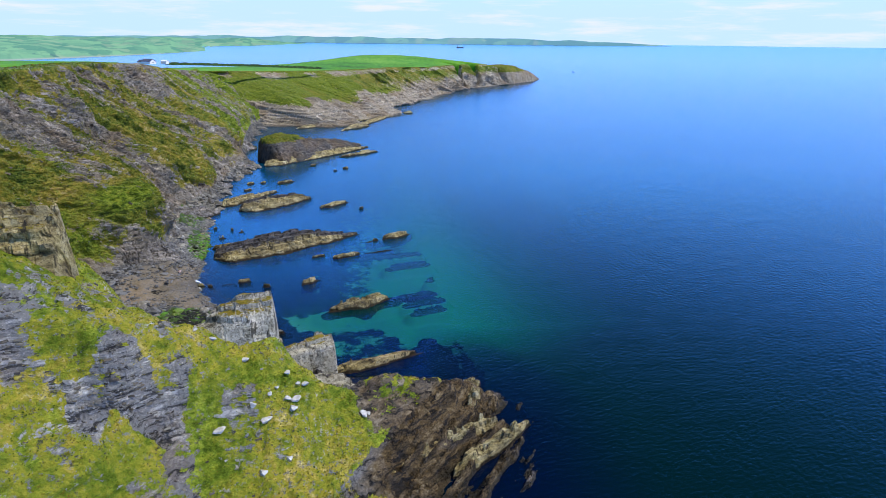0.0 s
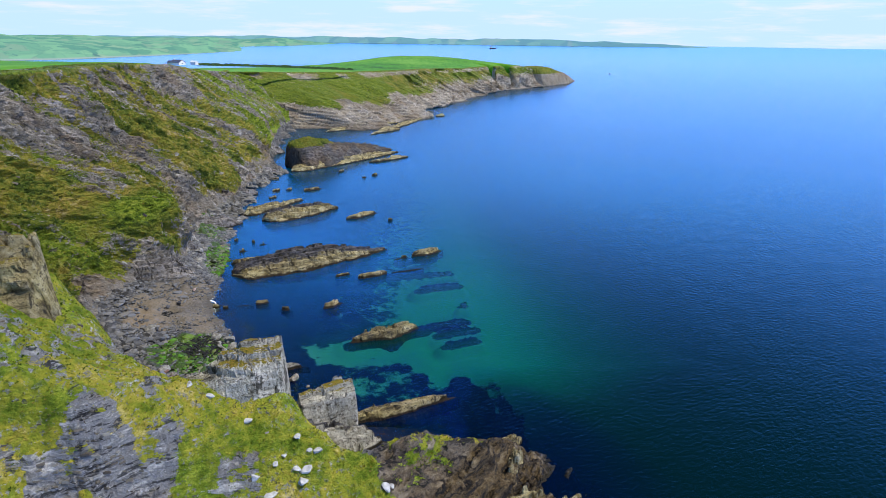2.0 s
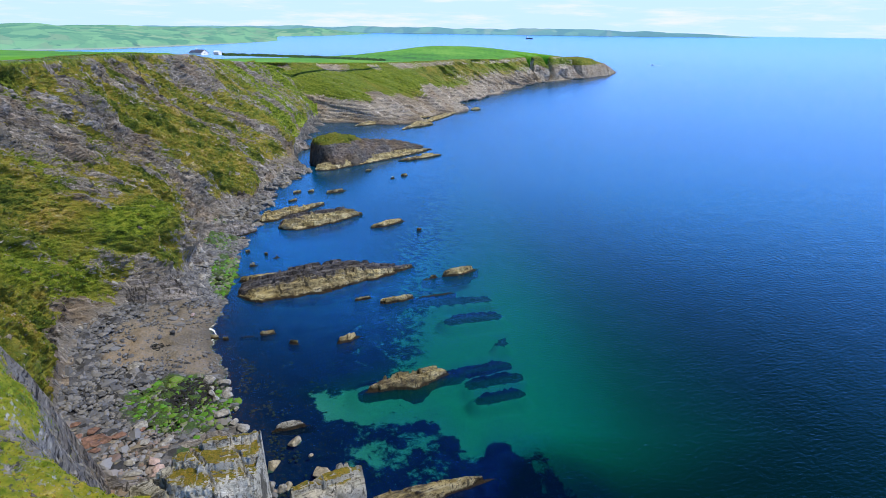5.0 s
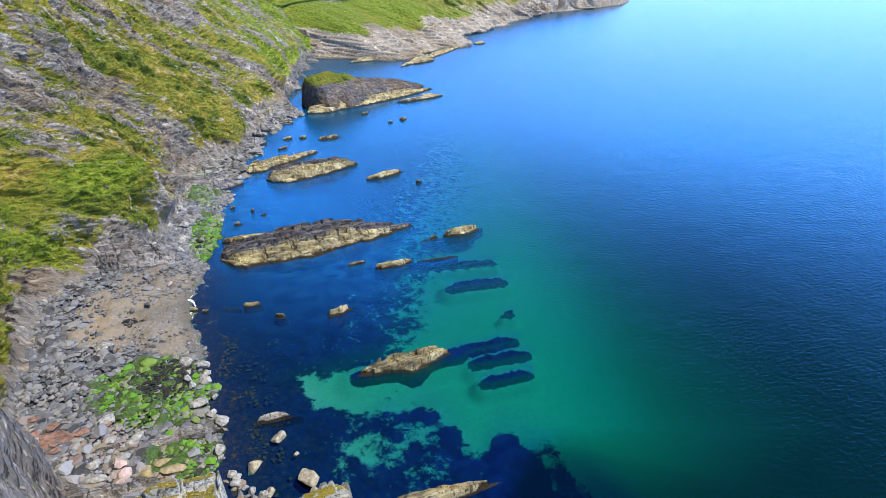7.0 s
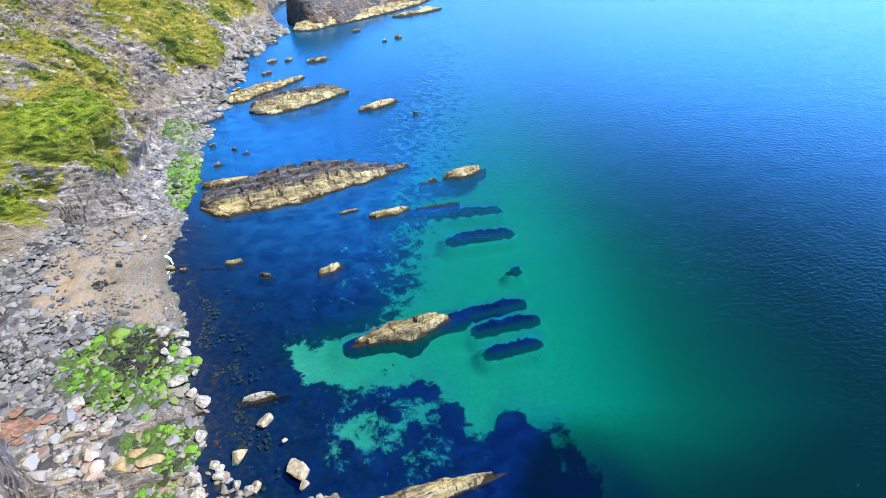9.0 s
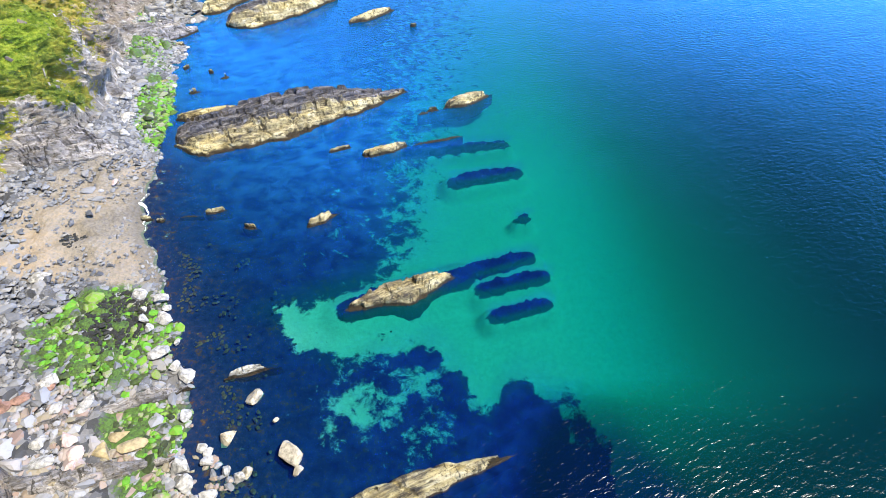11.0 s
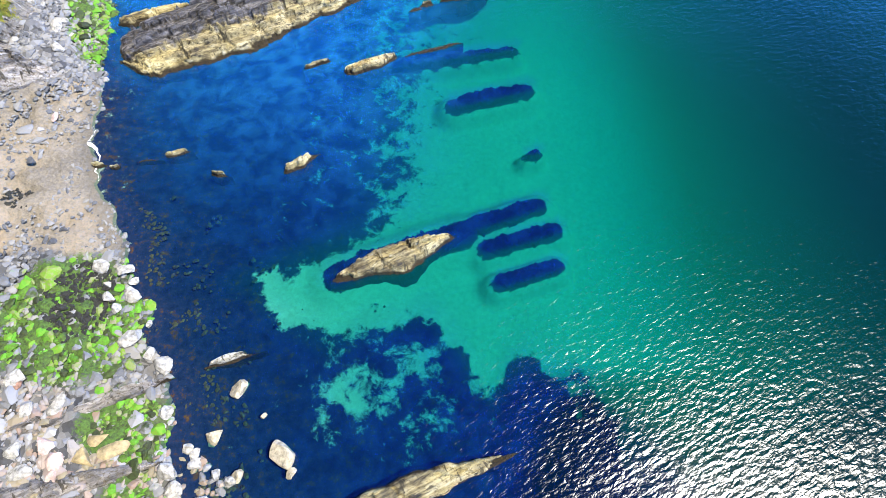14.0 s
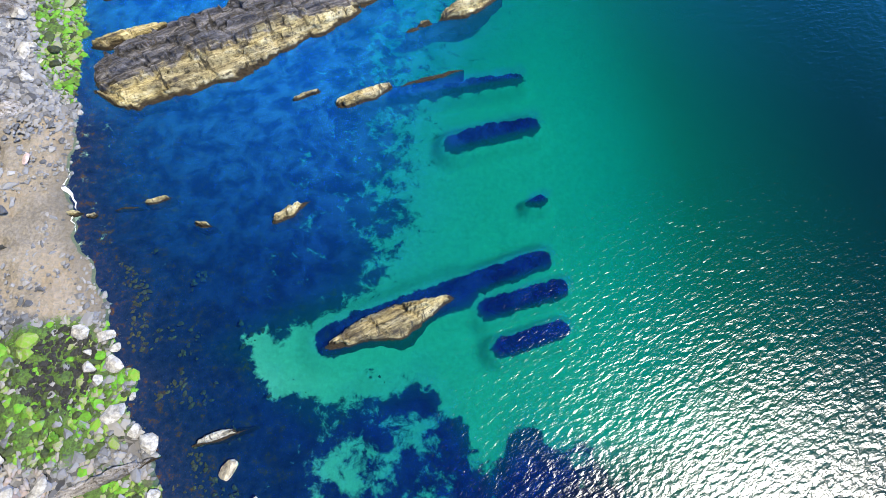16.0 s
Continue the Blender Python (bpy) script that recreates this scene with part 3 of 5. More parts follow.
def build_promontory():
    s = np.concatenate([np.arange(-60, 560, 2.5), np.arange(560, 750, 1.6)])
    u = np.concatenate([np.linspace(0, 1, 80)[:-1], np.linspace(1, 2, 40)[:-1], np.linspace(2, 3, 16)])
    S, U = np.meshgrid(s, u, indexing="ij")
    shore = np.interp(S, [-60, 0, 12, 26, 52, 66, 90, 130, 154, 281, 420, 505, 545, 640, 700, 742, 750], [-10, 4, -12, -40, -60, -38, -42, -45, -16, 4, 28, 18, 14, 12, 4, 0, 0])
    shore = shore + 10 * fbm(S / 14, S * 0, 4, 5, 0.6)
    rim = np.interp(S, [-60, 0, 100, 200, 300, 420, 500, 545, 600, 640, 700, 745], [60, 62, 36, 38, 42, 50, 36, 30, 30, 34, 14, 2]) + 5 * fbm(S / 20, S * 0, 3, 6)
    rim_z = np.interp(S, [-60, 0, 60, 150, 250, 350, 470, 520, 546, 558, 640, 680, 715, 740, 750], [44, 42, 40, 38, 37, 34, 34, 33, 30, -4, -4, -4, -4, -4, -4])
    top_z = np.interp(S, [-60, 0, 150, 230, 300, 360, 430, 487, 530, 545, 560, 745], [43, 42, 38, 38, 40, 42.5, 45, 44, 37, 33, -4, -4])
    wide = np.interp(S, [-60, 0, 200, 400, 487, 545, 600, 650, 700, 745], [120, 130, 170, 200, 180, 110, 80, 70, 40, 6])
    v1, v2, v3 = np.clip(U, 0, 1), np.clip(U - 1, 0, 1), np.clip(U - 2, 0, 1)
    off = shore - 5 + (rim - shore + 5) * v1 ** 1.05 + (wide - rim) * v2 + 70 * v3
    Z = -2 + np.where(v1 < 0.35, v1 / 0.35 * 0.36, 0.36 + (v1 - 0.35) / 0.65 * 0.64) * (rim_z + 2)
    Z = Z + (top_z - rim_z) * np.sin(v2 * np.pi / 2) - (top_z + 4) * v3 ** 1.4
    # the sea cave gap and the cut before the last rock
    for at, width, depth, floor in ((440, 5, 0.95, 1), (482, 8, 0.97, 1)):
        cut = np.exp(-((S - at - 0.3 * (off - 35)) / width) ** 4) * (1 - smooth(0.05, 0.2, v2)) * (v1 > 0.1)
        Z = Z - cut * depth * np.maximum(Z - floor, 0)
    face = smooth(0.03, 0.12, v1) * (1 - smooth(0.93, 1, v1))
    bed = S * 0.5 + Z * 0.9
    push = (fbm(S / 34, Z / 20, 4, 15) * 16 + fbm(bed / 4, S / 40, 4, 16, 0.6) * 5) * face
    low = smooth(12, 19, Z + 9 * fbm(S / 25, Z * 0, 3, 17))
    jog = 3 * fbm(S / 30, off / 20, 3, 27) + 0.05 * S
    ledge = np.round((Z + jog) / 2.6) * 2.6 - jog
    Z = Z + (ledge - Z) * 0.5 * (1 - low) * face
    off = off - push * 0.8
    X, Yv = ROOT[0] + AXIS[0] * S + SIDE[0] * off, ROOT[1] + AXIS[1] * S + SIDE[1] * off
    rock_more = smooth(120, 330, S)
    grass = 1.1 * low - 0.2 + 0.35 * fbm(S / 18, Z / 12, 4, 18) - 0.55 * rock_more * (1 - smooth(14, 32, Z)) - 0.4 * (Z < 8) - 0.5 * smooth(0.82, 0.9, v1) * (1 - smooth(0.95, 0.99, v1)) * (fbm(S / 16, Z / 9, 3, 29) > -0.05)
    lush = 0.75 - 0.3 * rock_more + 1.0 * fbm(S / 30, Z / 14, 3, 19)
    V = np.stack([X, Yv, Z], 2)
    k = 80
    ob = new("promontory_cliff", grid_mesh("promontory_cliff", V[:, :k], PALE_CLIFF, {"grass": np.clip(grass, 0, 1)[:, :k], "lush": np.clip(lush, 0, 1)[:, :k], "tan": np.clip(0.12 + 0.8 * fbm(S / 40, Z / 10, 3, 35), 0, 0.4)[:, :k]}, shade=False, flip=True))
    tagged(ob, "long green promontory with pale rock ledges at the waterline", "cliff", kind="structure")
    top = new("promontory_pasture", grid_mesh("promontory_pasture", V[:, k - 1:], FIELD, {}, flip=True))
    tagged(top, "domed bright green pasture on the promontory", "field", kind="structure")


# ---- near headland, a fin of rock with grass on its sunny side ----
HEAD_X = [-130, -75, -60, -50, -45, -40, -36, -30, -25, -20, -17, -13, -10, -2, 4, 9, 14, 18, 22, 28, 34]
CREST_Y = [80, 80, 77, 75, 75, 74.6, 76, 80.5, 83, 87, 84, 81.5, 82.5, 88.5, 90, 92, 94, 96, 95, 90, 88]
CREST_Z = [58, 50, 43, 37.5, 34, 32, 28.2, 24, 23, 19.7, 15.2, 12.4, 11.2, 11.6, 9.6, 7.0, 4.4, 2.0, 0, -2, -4]
BROW_SOUTH_Y = [60, 64, 66, 68, 70, 70, 71.5, 75, 76.5, 78.5, 79.5, 80, 80.5, 86, 87, 89, 91, 94, 92, 88, 86]
BROW_SOUTH_Z = [50, 45, 38.5, 35.5, 33, 29.5, 25.5, 20.5, 17.8, 15.0, 13.8, 12.0, 10.6, 11.2, 9.2, 6.6, 4.0, 1.8, -0.3, -2, -4]
BROW_NORTH_Y = [108, 106, 102.5, 94, 88.5, 86, 84.5, 87, 90.5, 89.5, 85.5, 82.8, 84, 91, 92.5, 94, 96, 98, 96, 92, 90]


def headland_height(X, Y):
    """A broad ridge: turf between two brows, ledges below the sunny one, a sheer drop to the cove."""
    at = lambda table: np.interp(X, HEAD_X, table)
    cy, cz, sy, sz, ny = at(CREST_Y), at(CREST_Z), at(BROW_SOUTH_Y), at(BROW_SOUTH_Z), at(BROW_NORTH_Y)
    face = np.interp(X, [-60, -42, -36, -28, -22, -18, -13, 0, 10], [2.4, 3.2, 3.0, 2.4, 1.6, 0.8, 0.6, 0.55, 0.34])
    lower = np.interp(X, [-60, -30, -14, 10], [0.55, 0.6, 0.6, 0.34])
    top = sz + (cz - sz) * np.clip((Y - sy) / np.maximum(cy - sy, 0.5), 0, 1)
    back = np.interp(X, [-60, -50, -40, -34, -26, -18, 0], [0.5, 0.52, 0.62, 0.45, 0.15, 0.3, 0.9])
    under = np.clip(sy - Y, 0, None)
    over = np.clip(Y - cy, 0, None)
    edge = np.clip(Y - ny, 0, None)
    return top - face * np.minimum(under, 3) - lower * np.maximum(under - 3, 0) - back * (over - edge) - 2.6 * edge, cz, sy - Y


def soft_headland(X, Y):
    """The same, eased over a few metres."""
    parts = [headland_height(X + k, Y) for k in (-2, -1, 0, 1, 2)]
    return tuple(sum(q[i] for q in parts) / 5 for i in range(3))


def build_headland():
    x, y = np.concatenate([np.arange(-260, -100, 4.0), np.arange(-100, -66, 0.9), np.arange(-66, 34, 0.33)]), np.concatenate([np.arange(-70, 20, 3.0), np.arange(20, 58, 0.9), np.arange(58, 122, 0.33)])
    X, Y = np.meshgrid(x, y, indexing="ij")
    Z, cz, d = soft_headland(X + 1.5 * fbm(Y / 6, X / 6, 3, 7), Y + 2.5 * fbm(X / 7, Y / 7, 3, 8))
    Z = Z + fbm(X / 16, Y / 16, 4, 9) * 3.5 * smooth(0, 10, Z)
    # the seaward slab ends in a straight step, with a low reef beyond it
    e, a = (X - 6.5) * 0.789 - (Y - 87) * 0.614, (X - 6.5) * 0.614 + (Y - 87) * 0.789
    ragged = fbm(e / 1.3, a / 9, 4, 28, 0.6)
    slab = np.where(e < 0.6 * ragged, 4.6 + 0.24 * np.clip(-e, 0, 10), -9) - 0.5 * np.maximum(a - 1, 0) - 0.38 * np.maximum(-16 - X, 0)
    reef = np.where(e > 0, 2.3 - 2.2 * (np.maximum(e, 0) / 17) ** 2 + 2.6 * ragged - 0.9 * np.maximum(a - 5 - 3 * ragged, 0), -9)
    south = smooth(1.5, -1.5, Y - np.interp(X, HEAD_X, CREST_Y) - 2 * ragged)
    Z = np.where((X > -60) & (south > 0), np.maximum(Z, np.maximum(slab, reef - 0.38 * np.maximum(-24 - X, 0)) - 12 * (1 - south)), Z)
    # bedded rock steps in the bare patch and along the seaward slabs
    bare = smooth(-2, 0, d + 3 * fbm(X / 6, Y / 6, 3, 24)) * (1 - smooth(3, 4.6, d + 3 * fbm(X / 4, Y / 4, 3, 30))) * smooth(-51, -44, X) * (1 - smooth(-37, -30, X + 9 * fbm(Y / 5, X / 5, 4, 25))) * 0.9 
    bare = np.clip(bare * (0.8 + 3.0 * fbm(X / 5, Y / 4, 4, 10)) + 0.25 * fbm(X / 4, Y / 4, 4, 23), 0, 1)
    seaward = smooth(-14, -4, X + 0.5 * (Y - 84))
    bed = Z + 0.22 * X - 0.1 * Y + 1.2 * fbm(X / 9, Y / 9, 3, 12)
    steps = (np.round(bed / 1.5) * 1.5 - bed) * 0.9 + (np.round((bed + 0.5 * fbm(X / 2, Y / 2, 3, 26)) / 0.6) * 0.6 - bed) * 0.7
    Z = Z + steps * bare + steps * 0.2 * seaward
    Z = Z + seaward * (fbm(e / 2.0, a / 18, 4, 13, 0.6) * (1.1 + 1.2 * (e > 0))) * smooth(-3, 3, Z + 3)
    Z = Z + fbm(X / 1.6, Y / 1.6, 4, 14, 0.66) * 0.85
    Z = np.maximum(Z, -sea_depth(X, Y) - 2.0)
    grass = 0.8 - 0.85 * bare - 0.55 * seaward - 0.6 * smooth(-1, 0.5, e) * smooth(-34, -24, X) + 0.3 * np.exp(-(((X + 4) / 6) ** 2 + ((Y - 88) / 3) ** 2)) + 0.9 * fbm(X / 5, Y / 5, 6, 20, 0.62) - 0.9 * smooth(0, 2.5, Y - np.interp(X, HEAD_X, BROW_NORTH_Y) + 0.5)
    lush = 0.3 + 1.5 * fbm(X / 6, Y / 6, 5, 22, 0.62) - 0.2 * smooth(-34, -20, X)
    ob = new("headland", grid_mesh("headland", np.stack([X, Y, Z], 2), SLATE_CLIFF, {"grass": np.clip(grass, 0, 1), "lush": np.clip(lush, 0, 1), "tan": 0.35 * smooth(0, 4, Y - np.interp(X, HEAD_X, BROW_NORTH_Y)) * (X < -20) + 0.75 * smooth(-15, -5, X + 0.4 * (Y - 84)) * (X > -20) + 0.4 * smooth(0, 1, e)}, shade=False))
    tagged(ob, "near headland with tussocky yellow-green grass over bedded slate", "headland", kind="structure")
    SURFACES["headland"] = (np.stack([X, Y, Z], 2), np.clip(grass, 0, 1) * (Z > 1) * (Y > 50))
    return lambda px, py: float(Z[np.argmin(np.abs(x - px)), np.argmin(np.abs(y - py))])


# ---- rocks in the sea and crags ----
def fin_rock(name, a, b, width, heights, lean=0.3, base=0.0, seed=1, blunt=0.25, label="", category="sea rock", group="", mat=None, step=0.35, block=2.2, cap=99.0, lee=0.0, square=3, tail=0.45, turf=99.0, rough=1.0, tan=0.0):
    """A bedded ridge of rock from a to b: blocky crest, stepped beds, cross joints; reaches below the water."""
    a, b = np.array(a, float), np.array(b, float)
    length = np.linalg.norm(b - a)
    if length < 8:
        square, blunt, tail, rough = 1.5, max(blunt, 0.4), max(tail, 0.55), rough * 1.8
    t, side = (b - a) / length, np.array([-(b - a)[1], (b - a)[0]]) / length
    n, m = max(24, int(length / step)), max(16, int(width / step * 1.6))
    s, v = np.linspace(0, 1, n), np.linspace(-1, 1, m)
    S, W = np.meshgrid(s, v, indexing="ij")
    L = S * length
    taper = np.clip(np.minimum(S / max(blunt, 0.02), 1), 0.05, 1) ** 0.55 * np.clip((1 - S) / tail, 0.03, 1) ** 0.75
    half = 0.5 * width * taper * (1 + 0.35 * fbm(L / (block * 2.5), W * 0 + np.sign(W) * 3, 4, seed, 0.5))
    hz = np.interp(S, np.linspace(0, 1, len(heights)), heights)
    O = W * half
    r = np.abs(W)
    prof = (1 - r ** square) * (1 + lean * W)
    jag = np.round(vnoise(L / (block * 2), W * 0, seed + 3) * 4) / 4 * 0.14
    Z = base + hz * prof * (1 + jag) * np.clip(taper * 1.6, 0, 1)
    inner = 1 - r ** 4
    Z = Z + rough * np.minimum(hz, 4) * 0.35 * fbm(L / (block * 3), O / 1.3, 4, seed + 5, 0.6) * inner
    Z = Z + 0.45 * fbm(L / 3.5, O / 0.7, 3, seed + 6) * inner
    Z = Z + (lattice(np.floor(L / (block * 0.8) + 1.5 * vnoise(L / 5, O / 2, seed + 15)), np.floor(O / 0.9 + vnoise(L / 3, O / 2, seed + 16)), seed + 17) - 0.5) * rough * np.minimum(hz, 3.2) * 0.3 * inner
    bed = Z + 0.4 * O + 0.9 * vnoise(L / 9, O / 5, seed + 2)
    Z = Z + (np.round(bed / 1.7) * 1.7 - bed) * 0.45
    joint = np.abs(((L + 0.7 * O + 9 * vnoise(L / 11, O / 9, seed + 9)) / (block * 2.6)) % 1 - 0.5)
    Z = Z - 0.5 * (joint < 0.05) * inner * np.clip(hz * 0.4, 0, 1)
    Z = Z - 2.6 * r ** 5 - 0.25
    x = a[0] + t[0] * L + side[0] * O + 0.3 * fbm(L / 1.2, O / 1.2, 3, seed + 7)
    y = a[1] + t[1] * L + side[1] * O + 0.3 * fbm(L / 1.2, O / 1.2, 3, seed + 8)
    rag = rough * np.minimum(hz, 8) * 0.16 * (np.round(vnoise(Z / 0.9 + 0.3 * L, L / 4, seed + 12) * 5) / 5) * r * np.sign(W)
    x, y = x + side[0] * rag, y + side[1] * rag
    V = np.stack([x, y, Z], 2)
    ends = V[[0, -1]].copy()
    ends[:, :, 2] = base - 2.6
    V = np.concatenate([ends[:1], V, ends[1:]], 0)
    centre = np.array([(a + b)[0] / 2, (a + b)[1] / 2, base])
    green = np.clip(smooth(cap - 2, cap, V[:, :, 2]), 0, 1)
    ob = new(name, grid_mesh(name, V - centre, mat or SHORE_ROCK, {"grass": green, "lush": green * 0.45, "tan": np.full(green.shape, tan), "turf": np.clip(smooth(turf - 1, turf, V[:, :, 2]), 0, 1), "lee": np.concatenate([W[:1], W, W[-1:]], 0) * 0.5 * lee + 0.5 * lee}, shade=False, flip=True))
    ob.location = centre
    return tagged(ob, label, category, group)


build_cliff()
build_promontory()
ground_at = build_headland()


# ---- sea and seabed ----
def sand_mask(x, y, wide=6.0, deep=5.0):
    """Where the bottom is clean sand: a tongue off the cove, open to the sea."""
    west = np.interp(y, [100, 129, 132, 134.5, 136, 139, 142, 146, 154, 163, 175, 200, 240, 300], [-22, -23, -27, -28.5, -26.5, -22, -15.5, -8, -7.8, -8, -8, -8, -4, 0])
    south = np.interp(x, [-30, -28, -23, -17, -13, -9.4, -4.8, -1.5, 0.8, 3.7, 6.1, 8, 13.6, 17, 20.3, 23.8, 26.4, 35, 50, 65], [135, 133, 129.5, 126.2, 128.6, 129.7, 131.5, 127.3, 123.3, 119.9, 123.4, 124.6, 123.1, 121, 118.3, 113.5, 109.6, 100, 75, 50])
    return np.clip(0.5 + np.minimum((x - west) / (wide + 9 * smooth(141, 147, y) + 30 * smooth(160, 215, y)), (y - south) / deep), 0, 1)


STRIPS = (
    ((-17.6, 135.8), (-0.4, 142.8), 5.0, "dark kelp fringe round the long low rock"),
    ((-3.5, 142.2), (11.2, 147.9), 3.4, "dark kelp strip trailing from the long low rock"),
    ((3.4, 140.4), (13.4, 143.7), 3.2, "dark kelp strip on pale sand"),
    ((5.2, 135.1), (13.2, 137.8), 2.9, "short dark kelp strip on pale sand"),
    ((-1.4, 167.4), (10.6, 170.9), 3.6, "broad dark kelp patch in blue-green water"),
    ((-16, 174.8), (9.0, 180.2), 2.4, "dark kelp round a barely awash rock"),
    ((10.2, 157.0), (12.0, 157.6), 1.7, "small dark weed clump on pale sand"),
)


def strip_cover(x, y, outer=0.66, inner=0.3):
    """How far a place lies over one of the kelp strips."""
    cover = 0 * x
    for (ax, ay), (bx, by), width, label in STRIPS:
        t = np.clip(((x - ax) * (bx - ax) + (y - ay) * (by - ay)) / ((bx - ax) ** 2 + (by - ay) ** 2), 0, 1)
        cover = np.maximum(cover, smooth(outer, inner, np.hypot(x - ax - t * (bx - ax), y - ay - t * (by - ay)) / width))
    return cover


def build_sea():
    x, y = np.concatenate([-np.geomspace(4600, 130, 20), np.arange(-125, -50, 1.5), np.arange(-50, 40, 0.7), np.arange(40, 111, 2.0), np.geomspace(115, 4600, 24)]), np.concatenate([-np.geomspace(4600, 30, 18), np.arange(0, 100, 1.5), np.arange(100, 185, 0.7), np.arange(185, 331, 1.5), np.geomspace(335, 4600, 26)])
    X, Y = np.meshgrid(x, y, indexing="ij")
    weed = 1 - sand_mask(X + 3.5 * fbm(Y / 5, X / 5, 5, 81, 0.62), Y + 3 * fbm(X / 4, Y / 4, 5, 82, 0.62))
    pool = np.exp(-(((X + 10) / 10.5) ** 2 + ((Y - 119.5) / 8.5) ** 2) ** 3)
    weed = weed * (1 - pool) + pool * np.minimum(weed, 0.5 + 0.5 * fbm(X / 5, Y / 5, 3, 85))
    shallow = np.exp(-(np.maximum(X - shore_x(Y), 0) / 7) ** 2) * smooth(143, 150, Y) * (1 - smooth(166, 172, Y)) + np.exp(-(((X + 54) / 5) ** 2 + ((Y - 168.5) / 3) ** 2))
    weed = weed * (1 - 0.2 * np.minimum(shallow, 1))
    fuzzy = smooth(-34, -22, X) * smooth(138, 146, Y)
    weed = np.clip(weed * (1 - 0.2 * fuzzy), 0, 1)
    weed = np.maximum(weed, 0.36 * smooth(16, -10, X) * smooth(164, 190, Y) * (1 - smooth(215, 260, Y)))
    Z = -np.where(np.hypot(X, Y) > 600, 60, sea_depth(X, Y)) + 0.5 * fbm(X / 6, Y / 6, 4, 83) + 0.5 * weed
    # sunken ribs carry the kelp strips
    rib = strip_cover(X, Y, 1.15, 0.5)
    Z, weed = Z + rib * np.maximum(-1.9 - Z, 0), np.maximum(weed, strip_cover(X, Y, 0.6, 0.36))
    bed = new("seabed", grid_mesh("seabed", np.stack([X, Y, np.minimum(Z, -0.12)], 2), SEABED, {"weed": weed}))
    tagged(bed, "pale sand seabed with dark weed in clear water", "seabed", kind="structure")
    # one sheet: a fine middle, widening out to the horizon
    ax = np.concatenate([-np.geomspace(4900, 130, 26), np.arange(-125, -40, 1.5), np.arange(-40, 32, 0.7), np.arange(32, 110, 1.5), np.geomspace(115, 4900, 30)])
    ay = np.concatenate([-np.geomspace(4900, 40, 22), np.arange(0, 100, 1.5), np.arange(100, 200, 0.7), np.arange(200, 330, 1.5), np.geomspace(340, 4900, 34)])
    X, Y = np.meshgrid(ax, ay, indexing="ij")
    r = np.hypot(X, Y)
    k = np.minimum(1, 4930 / np.maximum(r, 1))
    X, Y, r = X * k, Y * k, np.minimum(r, 4930)
    Z = 50 * (np.maximum(r - 2200, 0) / 2730) ** 2
    depth = np.where(np.hypot(X, Y) > 600, 60, sea_depth(X, Y))
    calm = smooth(-60, 30, X - 0.0 * Y) * 0.8 + 0.2
    sea = new("sea", grid_mesh("sea", np.stack([X, Y, Z], 2), SEA, {"depth": depth, "open": calm, "bay": smooth(160, 310, Y), "weed": np.maximum((1 - sand_mask(X, Y, 14, 8)) * (1 - smooth(20, 48, X)), strip_cover(X, Y)), "cove_blue": (1 - 0.8 * np.exp(-(np.maximum(X - shore_x(Y), 0) / 7) ** 2) * smooth(143, 150, Y) * (1 - smooth(166, 172, Y))) * smooth(128, 200, Y) * (1 - smooth(-14, 6 + 30 * smooth(160, 230, Y), X)) * (1 - 0.6 * smooth(300, 420, Y))}))
    tagged(sea, "clear blue-green sea with small ripples", "sea", kind="structure")


build_sea()


def kelp_bed(a, b, width, seed, label):
    """A ragged bank of weed on a sunken rib, fronds just under the surface."""
    a, b = np.array(a, float), np.array(b, float)
    length = np.linalg.norm(b - a)
    t, side = (b - a) / length, np.array([-(b - a)[1], (b - a)[0]]) / length
    S, W = np.meshgrid(np.linspace(0, 1, int(length * 6) + 8), np.linspace(-1, 1, 34), indexing="ij")
    round_ = np.sqrt(np.clip(1 - np.abs(2 * S - 1) ** 3, 0, 1))
    L = S * length
    half = 0.44 * width * round_ * (1 + 0.55 * fbm(L / 2.2, np.sign(W) * 3, 5, seed, 0.65))
    O = (W * half + 0.1 * width * fbm(L / 0.7, W * 2, 4, seed + 1, 0.7) * round_)
    L = L + 0.1 * width * fbm(O / 0.8, S * 9, 3, seed + 4, 0.65)
    x, y = a[0] + t[0] * L + side[0] * O, a[1] + t[1] * L + side[1] * O
    foot = smooth(0.88, 1.0, np.abs(W))
    z = np.minimum(-0.9 + 0.5 * fbm(x / 0.9, y / 0.9, 4, seed + 2, 0.6), -0.4) * (1 - foot) - 2.1 * foot
    ob = new("kelp_bed", grid_mesh("kelp_bed", np.stack([x, y, z], 2), KELP, {}, flip=True))
    tagged(ob, label, "kelp", "kelp strips off the long rock", "stuff")


for i, (a, b, width, label) in enumerate(STRIPS):
    kelp_bed(a, b, width, i + 1, label)

# ---- sea rocks ----
ISLETS = "rock islets in the cove"
fin_rock("sea_rock", (-75, 327), (-20, 386), 27, (13, 15, 12, 8, 6.5, 5, 4), 0.1, 0, 11, 0.06, "large layered rock islet, grey sided with a grass cap", group=ISLETS, step=0.6, block=4, mat=DARK_CLIFF, cap=12.5)
fin_rock("sea_rock", (-72, 317), (-13, 379), 11, (2.6, 3.2, 3.6, 3.6, 3.0, 2.2, 1.6), 0.2, 0, 34, 0.08, "tan ledge skirting the large islet", group=ISLETS, step=0.5, block=4)
fin_rock("sea_rock", (-32, 342), (-8, 361), 5, (1.5, 2.2, 1.4), 0.2, 0, 12, 0.2, "low rock reef awash beside the large islet", group=ISLETS)
